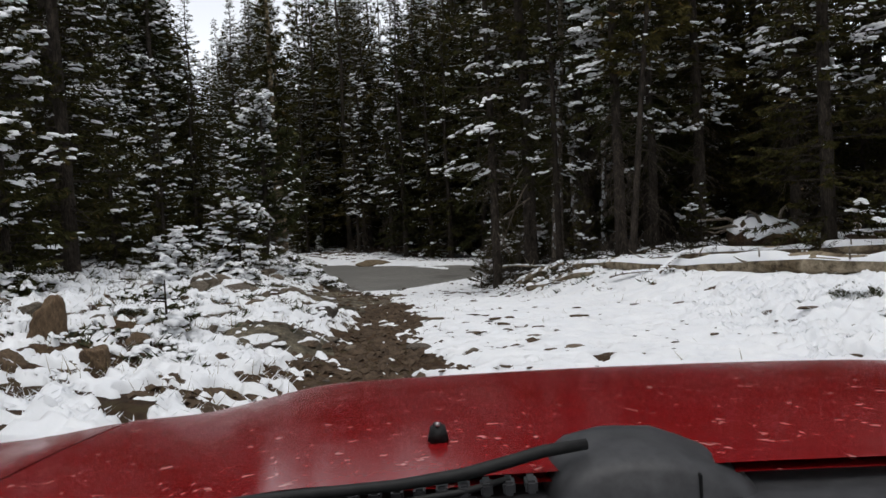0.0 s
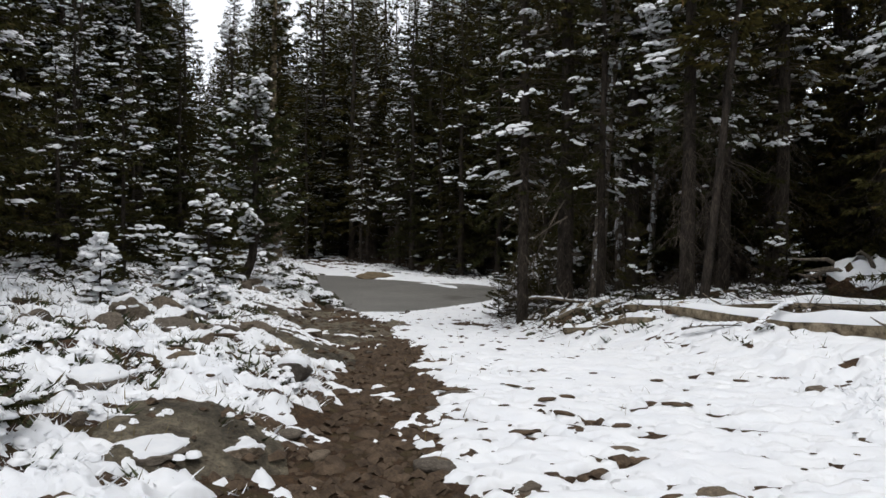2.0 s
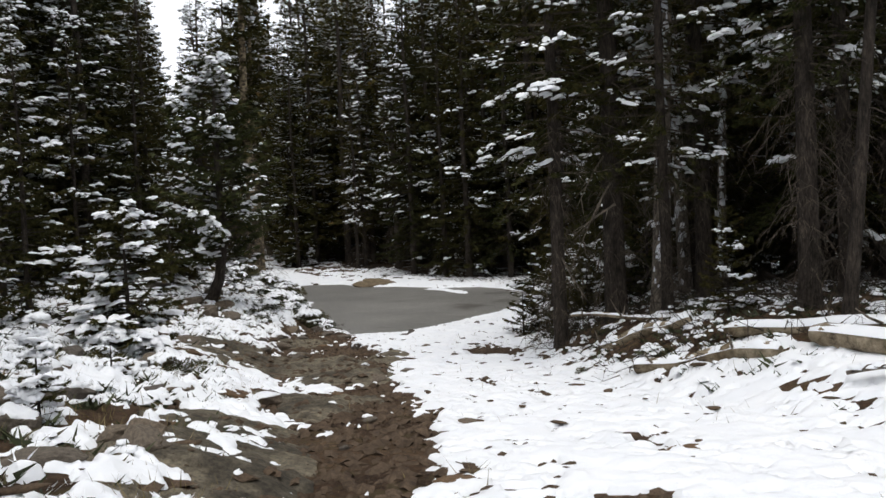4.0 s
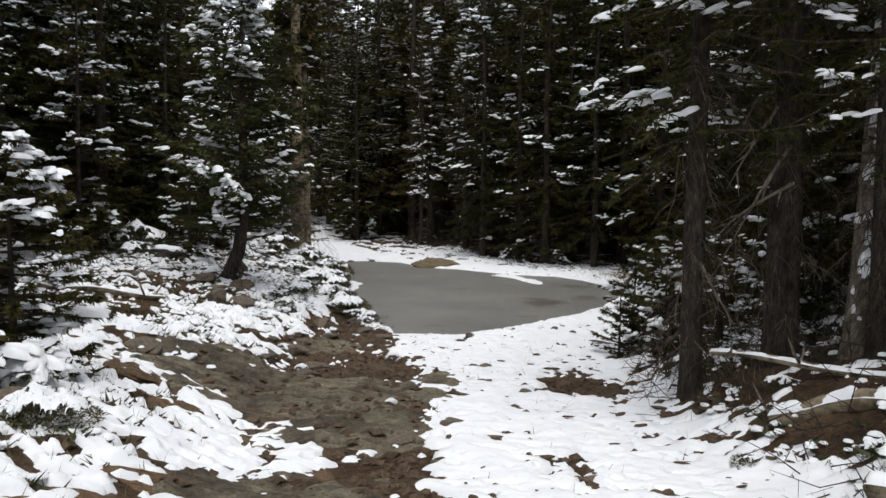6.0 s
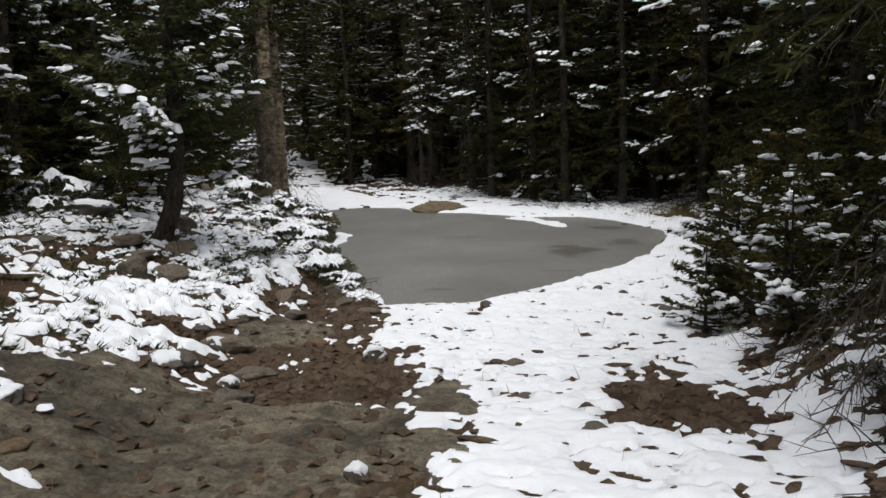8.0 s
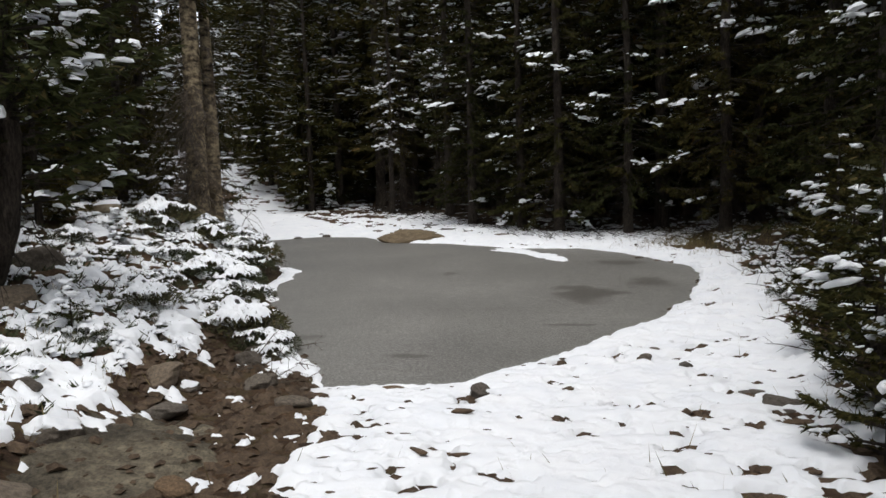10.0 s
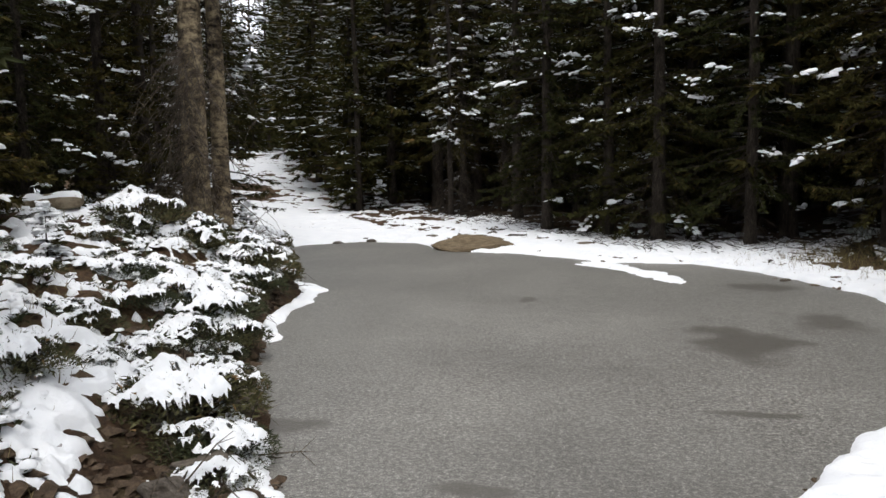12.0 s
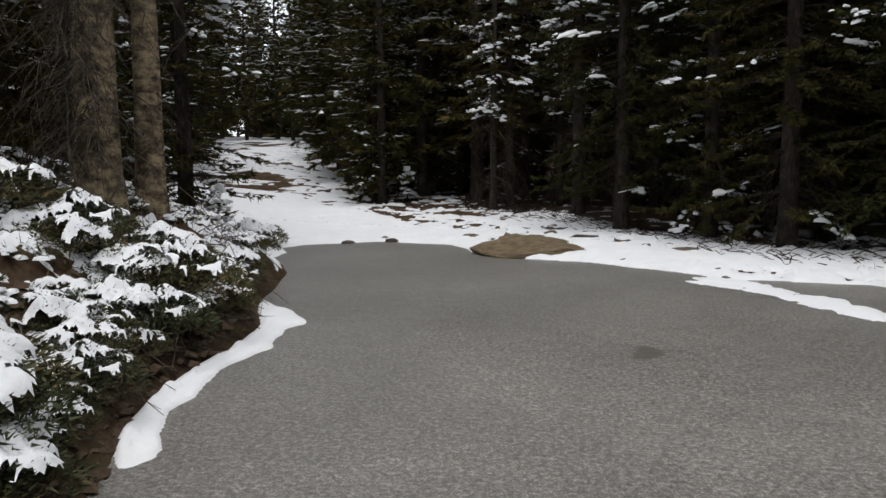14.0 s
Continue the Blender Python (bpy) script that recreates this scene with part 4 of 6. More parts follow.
# forest beside and behind the start: unseen trees, added partly to dim the light
for k in range(34):
    side_x = rnd.uniform(9.5, 24) * (1 if k % 2 else -1)
    if k < 24:
        x, y = side_x + (2 if k % 2 else 0), rnd.uniform(-16, 17)
    else:
        x, y = rnd.uniform(-9, 9), rnd.uniform(-26, -10)
    plant("far", rnd.randrange(4), x, y, rnd.uniform(0, 360), rnd.uniform(0.85, 1.15))


def far_woods():
    """The woods beyond, too far and dense to tell single trees."""
    r = np.random.RandomState(9)
    top = Soup()
    for k in range(420):
        a, d = r.uniform(-1.5, 1.5), r.uniform(0, 1)
        x, y = (-20 + 130 * a, 102 + 45 * d) if k % 2 == 0 else (r.choice([-1, 1]) * (40 + 50 * d) - 8, r.uniform(-40, 130))
        h = r.uniform(13, 19)
        n = 130
        z = h * (0.04 + 0.95 * r.rand(n) ** 1.2)
        w = 2.6 * (1 - z / h) + 0.15
        an = r.rand(n) * 2 * np.pi
        ax = np.stack([np.cos(an), np.sin(an), -0.55 + 0 * an], -1)
        base = np.array([x, y, gz(x, y)]) + np.stack([0 * z, 0 * z, z], -1)
        sd = np.stack([-np.sin(an), np.cos(an), 0.6 * r.randn(n)], -1)
        blades(top, base, unit(ax), unit(sd), w * 1.1, w * 0.6 + 0.2)
    tagged(new("far_woods", top.mesh("far_woods", NEEDLE)), "dense dark conifer woods in the distance", "forest", kind="stuff")


far_woods()


# ---- stones ----
def stone_mesh(name, seed, subdiv, mat, flat=0.7, cap=False):
    bm = bmesh.new()
    bmesh.ops.create_icosphere(bm, subdivisions=subdiv, radius=1.0)
    r = random.Random(seed)
    off = Vector((r.uniform(0, 50), r.uniform(0, 50), r.uniform(0, 50)))
    cuts = [(Vector((r.gauss(0, 1), r.gauss(0, 1), r.gauss(0, 0.7))).normalized(), r.uniform(0.55, 0.85)) for _ in range(12)]
    for v in bm.verts:
        p = v.co.copy()
        for nrm, dist in cuts:
            over = p.dot(nrm) - dist
            if over > 0:
                p -= nrm * over * 0.97
        p *= 1 + 0.16 * noise.noise(p * 1.6 + off) + 0.09 * noise.noise(p * 4.3 + off) + 0.035 * noise.noise(p * 11 + off)
        p.z *= flat
        v.co = p
    bm.normal_update()
    snowy = None
    if cap:
        b2 = bm.copy()
        b2.normal_update()
        low = [f for f in b2.faces if f.normal.z < 0.35 or f.calc_center_median().z < 0.1]
        bmesh.ops.delete(b2, geom=low, context="FACES")
        edge = {v for v in b2.verts if v.is_boundary}
        for v in b2.verts:
            v.co += v.normal * (-0.03 if v in edge else 0.09 + 0.04 * noise.noise(v.co * 4 + off))
        snowy = bm_mesh(b2, "snow_cap", SNOW)
    return bm_mesh(bm, name, mat), snowy


stones = [stone_mesh("stone", 20 + k, 4, ROCK, 0.55 + 0.12 * (k % 3), True) for k in range(5)]
small_stones = [stone_mesh("stone", 40 + k, 2, BROWN_ROCK if k % 2 else ROCK, 0.6) for k in range(4)]
STONES = "granite stones along the track"
rnd_shore = random.Random(44)


def stone(k, x, y, sx, sy, sz, rot=0.0, snow=True, name="stone", label="", mat=None, sink=0.3, group=STONES, small=False):
    body, snowy = (small_stones if small else stones)[k % (4 if small else 5)]
    root = new(name, body)
    slope = Vector((gz(x - 0.3, y) - gz(x + 0.3, y), gz(x, y - 0.3) - gz(x, y + 0.3), 0.6)).normalized() if sink > 0.5 else Vector((0, 0, 1))
    turn = Vector((0, 0, 1)).rotation_difference(slope).to_matrix().to_4x4()
    root.matrix_basis = pose(x, y, max(gz(x, y), -0.02) + sz * (0.55 - sink)) @ turn @ pose(0, 0, 0, 0, 0, rot) @ Matrix.Diagonal((sx, sy, sz, 1))
    if mat is not None:
        root.data = body.copy()
        root.data.materials[0] = mat
    if snow and snowy is not None:
        part("snow_cap", snowy, root, "cap of fresh snow")
    return tagged(root, label or ("grey granite stone capped with snow" if snow else "bare grey-brown granite stone"), "stone", group)


for k, x, y, sx, sy, sz, rot, snow in [
    (0, -1.7, 13.7, 0.27, 0.24, 0.3, 20, True), (4, -3.53, 10.4, 0.11, 0.1, 0.11, 200, False), (0, -2.43, 10.9, 0.07, 0.07, 0.1, 80, False), (4, -1.85, 10.7, 0.3, 0.2, 0.14, 30, True),
    (1, -4.4, 10.6, 0.2, 0.16, 0.16, 30, False), (2, -3.9, 8.9, 0.2, 0.17, 0.18, 60, False), (3, -3.6, 18.5, 0.17, 0.13, 0.16, 90, False), (4, -3.2, 14.5, 0.3, 0.22, 0.2, 20, False), (0, -3.6, 13.8, 0.26, 0.2, 0.22, 130, False), (1, -2.7, 13.9, 0.22, 0.18, 0.17, 80, True), (2, -3.9, 14.9, 0.3, 0.22, 0.24, 160, True), (3, -2.9, 15.2, 0.32, 0.22, 0.16, 30, False), (4, -3.5, 15.9, 0.24, 0.2, 0.2, 95, True), (0, -2.5, 12.9, 0.2, 0.16, 0.14, 10, False), (1, -4.2, 13.4, 0.2, 0.17, 0.19, 55, False), (2, -4.1, 16.4, 0.28, 0.2, 0.2, 15, False), (2, -2.75, 16.3, 0.24, 0.16, 0.2, 70, False), (0, -10.3, 33.7, 0.75, 0.5, 0.42, 20, True), (1, -6.98, 29.7, 0.28, 0.2, 0.27, 60, False), (2, -4.9, 27.85, 0.16, 0.14, 0.14, 110, True), (3, -4.85, 28.0, 0.4, 0.28, 0.24, 15, False), (4, -4.85, 26.9, 0.24, 0.18, 0.18, 70, False), (0, -3.0, 27.6, 0.16, 0.13, 0.2, 40, True), (1, -4.9, 33.0, 0.3, 0.2, 0.18, 20, False), (2, -5.35, 34.4, 0.28, 0.2, 0.2, 100, False),
    (0, -3.0, 14.6, 0.2, 0.2, 0.18, 110, False), (1, -3.5, 15.2, 0.28, 0.2, 0.2, 150, True), (2, -2.6, 15.9, 0.22, 0.2, 0.2, 10, False), (3, -3.9, 17.3, 0.3, 0.25, 0.2, 40, True), (4, -4.6, 18.2, 0.25, 0.2, 0.22, 70, True), (0, -3.4, 18.6, 0.2, 0.18, 0.15, 10, True),
    (2, -4.57, 20.7, 0.27, 0.2, 0.2, 10, False), (1, -4.5, 20.1, 0.2, 0.15, 0.1, 60, False), (0, -4.13, 26.4, 0.13, 0.13, 0.17, 0, True), (3, -4.1, 27.0, 0.28, 0.2, 0.13, 20, False), (4, -3.85, 25.9, 0.2, 0.2, 0.16, 120, False), (1, -4.9, 26.7, 0.22, 0.2, 0.15, 200, True), (2, -2.95, 27.65, 0.13, 0.11, 0.14, 40, True),
    (3, -2.26, 24.2, 0.1, 0.12, 0.15, 0, True), (4, -6.58, 30.05, 0.3, 0.22, 0.26, 20, False), (0, -7.4, 30.6, 0.4, 0.25, 0.15, 80, False), (1, -7.3, 31.9, 0.45, 0.3, 0.3, 140, False), (4, -8.9, 30.4, 0.3, 0.25, 0.12, 30, False), (1, -8.5, 33.9, 0.5, 0.35, 0.4, 30, False), (3, -8.0, 31.4, 0.4, 0.3, 0.2, 80, False),
    (0, -4.9, 30.4, 0.25, 0.2, 0.15, 10, False), (1, -4.4, 31.6, 0.25, 0.2, 0.13, 90, False), (2, -4.9, 32.6, 0.22, 0.2, 0.15, 130, False), (3, -5.5, 33.6, 0.28, 0.2, 0.18, 170, False), (4, -2.1, 31.3, 0.13, 0.12, 0.15, 20, False), (0, -2.6, 31.4, 0.3, 0.12, 0.07, 5, False), (1, -1.45, 27.4, 0.17, 0.14, 0.1, 40, False),
    (2, -0.7, 25.2, 0.15, 0.1, 0.09, 10, False), (3, -1.4, 23.4, 0.2, 0.13, 0.12, 10, False), (4, -1.9, 22.6, 0.25, 0.16, 0.14, 10, False), (0, -0.35, 32.6, 0.1, 0.1, 0.14, 80, False), (1, 0.0, 32.4, 0.15, 0.1, 0.1, 10, False), (2, 0.55, 30.9, 0.3, 0.2, 0.1, 40, False),
    (3, 4.4, 16.0, 0.2, 0.13, 0.1, 10, False), (4, 3.9, 14.3, 0.3, 0.15, 0.07, 10, False), (0, 0.0, 13.9, 0.25, 0.12, 0.07, 350, False), (1, 0.55, 10.9, 0.12, 0.1, 0.1, 30, False), (2, 1.75, 10.9, 0.25, 0.12, 0.08, 10, False), (3, -8.7, 50.2, 0.2, 0.15, 0.13, 10, False), (4, -9.6, 49.8, 0.25, 0.12, 0.08, 60, False), (0, -9.0, 50.5, 0.12, 0.1, 0.1, 20, False),
    (1, -5.6, 49.3, 0.5, 0.3, 0.2, 20, True), (2, -6.0, 50.4, 0.4, 0.3, 0.22, 60, True), (3, -4.4, 49.6, 0.45, 0.3, 0.2, 110, True), (4, -3.6, 49.0, 0.35, 0.2, 0.15, 20, True), (0, -5.2, 51.4, 0.4, 0.3, 0.2, 150, True),
]:
    stone(k, x, y, sx, sy, sz, rot, snow)
for k, x, y, sx, sy, sz, rot in [(1, -3.44, 9.25, 0.23, 0.17, 0.5, 70), (2, -2.8, 9.75, 0.17, 0.13, 0.13, 10), (3, -2.75, 8.75, 0.18, 0.15, 0.27, 120), (4, -3.2, 8.2, 0.18, 0.15, 0.22, 60), (2, -3.9, 8.9, 0.2, 0.17, 0.15, 20)]:
    stone(k, x, y, sx, sy, sz, rot, False, label="bare brown boulder standing out of the snow", mat=BROWN_ROCK)
for k in range(26):
    y = 41.6 + 0.27 * k
    x = float(np.interp(y, [41.2, 43.7, 45.0, 45.4, 47.1, 48.6], [1.9, 1.1, 0.1, -1.6, -3.6, -4.2])) + rnd_shore.uniform(-0.7, 1.3)
    r = rnd_shore.uniform(0.03, 0.1)
    stone(k, x, y, r * rnd_shore.uniform(1, 2), r, r * 0.7, rnd_shore.uniform(0, 180), False, label="dark stone at the water's edge", small=True, sink=0.15, group="stones on the far shore")
tan_rock = stone(2, -5.3, 48.35, 1.45, 0.95, 0.36, 4, False, sink=0.5, label="low wedge of bare tan rock on the pond's far shore", mat=TAN_ROCK)
for v in tan_rock.data.vertices:
    v.co.z = v.co.z * (0.75 - 0.35 * v.co.x) * (1 - 0.25 * v.co.x**2) if v.co.z > 0 else v.co.z
for k, (x, y) in enumerate([(-4.2, 49.1), (-3.7, 48.9), (-3.1, 48.4), (-4.7, 49.6), (-5.6, 49.7), (-2.5, 48.0), (-6.3, 49.9), (-5.2, 50.3), (-3.9, 49.8), (-7.0, 50.6), (-4.4, 50.7), (-6.0, 51.2)]):
    stone(k, x, y, 0.24 + 0.1 * (k % 3), 0.2, 0.13, 37 * k, k % 2 == 0, label="flat stone half under snow by the shore", sink=0.45)
for k, x, y, sx, sy, sz, rot in [(1, -4.4, 24.1, 0.8, 0.45, 0.12, 30), (2, -3.6, 23.4, 0.7, 0.5, 0.1, 60), (3, -3.2, 22.4, 0.6, 0.4, 0.1, 20), (4, -4.9, 23.2, 0.6, 0.4, 0.12, 100), (0, -2.9, 24.2, 0.6, 0.35, 0.1, 10), (1, -4.0, 22.4, 0.5, 0.35, 0.1, 140),
                                 (2, -3.9, 25.2, 0.55, 0.3, 0.12, 15), (3, -2.5, 21.2, 0.6, 0.4, 0.1, 70), (4, -3.1, 20.2, 0.5, 0.3, 0.1, 30), (0, -2.2, 18.6, 0.45, 0.3, 0.1, 10), (1, -3.2, 19.2, 0.5, 0.35, 0.14, 50), (2, -1.5, 11.9, 0.5, 0.3, 0.12, 120), (3, -1.9, 13.9, 0.4, 0.25, 0.14, 20), (4, -2.3, 16.9, 0.45, 0.3, 0.12, 80)]:
    stone(k, x, y, sx, sy, sz, rot, False, label="low bare rock slab set in the dirt", sink=0.68, mat=GRAVEL)


BEDROCK = [(-3.5, 24.5, 1.9, 1.35, 15, 0.07, 501), (-2.5, 23.3, 0.9, 1.3, -10, 0.05, 502), (-4.9, 25.6, 1.0, 0.7, 40, 0.1, 503), (-2.3, 20.2, 0.8, 1.3, 5, 0.06, 504), (-2.3, 16.6, 0.7, 1.5, 10, 0.04, 505), (-1.75, 11.2, 0.55, 0.8, 20, 0.1, 506), (-4.6, 29.4, 0.6, 1.0, 15, 0.1, 507), (-2.0, 25.9, 0.5, 0.7, 0, 0.05, 509)]


def bedrock_lift(x, y, cx, cy, rx, ry, rot, rise, seed):
    """How far a sheet of bedrock stands over the ground."""
    c, q = math.cos(math.radians(rot)), math.sin(math.radians(rot))
    u, v = c * (x - cx) + q * (y - cy), c * (y - cy) - q * (x - cx)
    r2 = (u / rx) ** 2 + (v / ry) ** 2 + 2.4 * (fbm(x * 1.5, y * 1.5, seed, 4) - 0.5)
    beds = (0.55 * v + 0.16 * u) * 3.2 + 1.6 * fbm(x * 0.9, y * 0.9, seed + 5, 3)
    steps = beds - np.floor(beds)
    lift = 0.6 * rise * (1 - r2) + 0.075 * (steps - smooth(0.86, 1.0, steps)) * smooth(1.1, 0.6, r2)
    lift = lift + 0.11 * (fbm(x * 3, y * 3, seed + 9, 4) - 0.5) + 0.035 * (fbm(x * 15, y * 15, seed + 11, 2) - 0.5)
    return np.where((np.abs(u) < 1.15 * rx) & (np.abs(v) < 1.15 * ry), np.clip(lift, -0.12, 0.3), -0.12)


def bedrock(spec):
    """A bare sheet of bedrock that breaks out of the ground in low steps."""
    cx, cy, rx, ry, rot = spec[:5]
    c, q = math.cos(math.radians(rot)), math.sin(math.radians(rot))
    u, v = np.meshgrid(np.arange(-1.15 * rx, 1.15 * rx, 0.04), np.arange(-1.15 * ry, 1.15 * ry, 0.04))
    x, y = cx + c * u - q * v, cy + q * u + c * v
    lift = bedrock_lift(x, y, *spec)
    n = x.shape[1]
    i = np.arange(x.shape[0] - 1)[:, None] * n + np.arange(n - 1)[None]
    f = np.stack([i, i + 1, i + 1 + n, i + n], -1).reshape(-1, 4)
    f = f[(lift > -0.08).reshape(-1)[f].any(1)]
    me = bpy.data.meshes.new("bedrock")
    fill(me, np.stack([x - cx, y - cy, ground_sheet(x, y) + lift], -1).reshape(-1, 3), f, True)
    me.materials.append(SLAB_ROCK)
    ob = new("bedrock", me)
    ob.location = (cx, cy, 0)
    tagged(ob, "bare olive-grey bedrock stepping out of the dirt", "rock", "bedrock in the track")


for spec in BEDROCK:
    bedrock(spec)
rnd = random.Random(12)
placed = 0
while placed < 90:
    x, y = rnd.uniform(-3.0, 4.2), rnd.uniform(8.5, 34.0)
    c = float(snow_cover(np.array([x]), np.array([y]))[0])
    if pond_distance(np.array([x]), np.array([y]))[0] < 0.1 or x > track_right(y) or c < 0.5:
        continue
    r = 0.03 + 0.075 * rnd.random() ** 1.6
    stone(placed, x, y, r * rnd.uniform(1, 2.6), r, r * 0.55, rnd.uniform(-30, 30), False, label="small dark stone showing through the snow", sink=0.1, small=True, group="small stones in the snow")
    placed += 1


placed = 0
while placed < 45:
    y = rnd.uniform(9.0, 31.5)
    x = float(track_left(y)) - rnd.uniform(0.1, 4.2) ** 1.05
    r = 0.07 + 0.2 * rnd.random() ** 2
    stone(placed, x, y, r * rnd.uniform(1, 1.6), r, r * rnd.uniform(0.6, 1.0), rnd.uniform(0, 180), rnd.random() < 0.35, sink=0.25, group="stones on the bank")
    placed += 1


placed = 0
while placed < 45:
    y = rnd.uniform(8.5, 36.0)
    x = rnd.uniform(-6.6, 0.4)
    here = np.array([x]), np.array([y])
    if snow_depth(*here)[0] > -0.01 or pond_distance(*here)[0] < 0.05 or x < track_left(y) - 1.0:
        continue
    r = 0.04 + 0.12 * rnd.random() ** 1.8
    stone(placed, x, y, r * rnd.uniform(1, 1.7), r, r * rnd.uniform(0.5, 0.8), rnd.uniform(0, 180), False, label="brown stone half sunk in the dirt", sink=0.35, small=True, group="stones in the dirt")
    placed += 1


def snow_stones():
    """Small flat stones and clods that only just break the snow."""
    r = np.random.RandomState(27)
    bodies = [(np.array([v.co for v in me.vertices]), np.array([tuple(f.vertices) for f in me.polygons])) for me, _ in small_stones]
    soup = Soup()
    x, y = r.uniform(-3.0, 6.0, 2600), r.uniform(8.5, 34.0, 2600)
    c, n = snow_cover(x, y), fbm(x * 0.8, y * 0.8, 29, 2)
    ok = (c > 0.5) & (x < track_right(y) + 1.0) & (pond_distance(x, y) > 0.1) & (n > 0.46)
    x, y = x[ok][:300], y[ok][:300]
    for px, py, pz in zip(x, y, ground_z(x, y) + snow_depth(x, y)):
        q = 0.014 + 0.06 * r.rand() ** 3
        co, tri = bodies[r.randint(4)]
        a = 0.5 * r.randn()
        v = co * [q * (1.2 + 2.2 * r.rand()), q, q * 0.6]
        v = np.stack([v[:, 0] * np.cos(a) - v[:, 1] * np.sin(a), v[:, 0] * np.sin(a) + v[:, 1] * np.cos(a), v[:, 2]], -1)
        soup.add(v + [px, py, pz + 0.1 * q], tri)
    tagged(new("snow_stones", soup.mesh("snow_stones", GRAVEL, True)), "small flat dark stones breaking through the snow", "gravel", kind="stuff")


snow_stones()


def pebbles():
    r = np.random.RandomState(21)
    soup = Soup()
    octa = np.array([(1, 0, 0), (0, 1, 0), (-1, 0, 0), (0, -1, 0), (0, 0, 1.0), (0.6, 0.6, 0.6), (-0.6, 0.5, 0.5)])
    face = [(0, 1, 5), (1, 4, 5), (4, 0, 5), (1, 2, 6), (2, 4, 6), (4, 1, 6), (2, 3, 4), (3, 0, 4)]
    x, y = r.uniform(-8, 1.5, 70000), r.uniform(8, 43, 70000)
    ok = (snow_depth(x, y) < 0.0) & (pond_distance(x, y) > -0.05) & (x > track_left(y) - 1.2)
    x, y = x[ok][:15000], y[ok][:15000]
    lift = np.max([bedrock_lift(x, y, *spec) for spec in BEDROCK], 0)
    ok = (lift < 0.01) | (r.rand(len(x)) < 0.25)
    x, y, lift = x[ok], y[ok], lift[ok]
    z = ground_sheet(x, y) + np.maximum(0, lift)
    for px, py, pz in zip(x, y, z):
        q = 0.01 + 0.07 * r.rand() ** 3.5
        a = r.rand() * 6.28
        v = octa * (1 + 0.4 * (r.rand(7, 1) - 0.5)) * [q * (1 + r.rand()), q, q * 0.7]
        v = np.stack([v[:, 0] * np.cos(a) - v[:, 1] * np.sin(a), v[:, 0] * np.sin(a) + v[:, 1] * np.cos(a), v[:, 2]], -1) + [px, py, pz]
        soup.add(v, face)
    tagged(new("pebbles", soup.mesh("pebbles", GRAVEL)), "loose brown gravel and pebbles on the track", "gravel", kind="stuff")


pebbles()


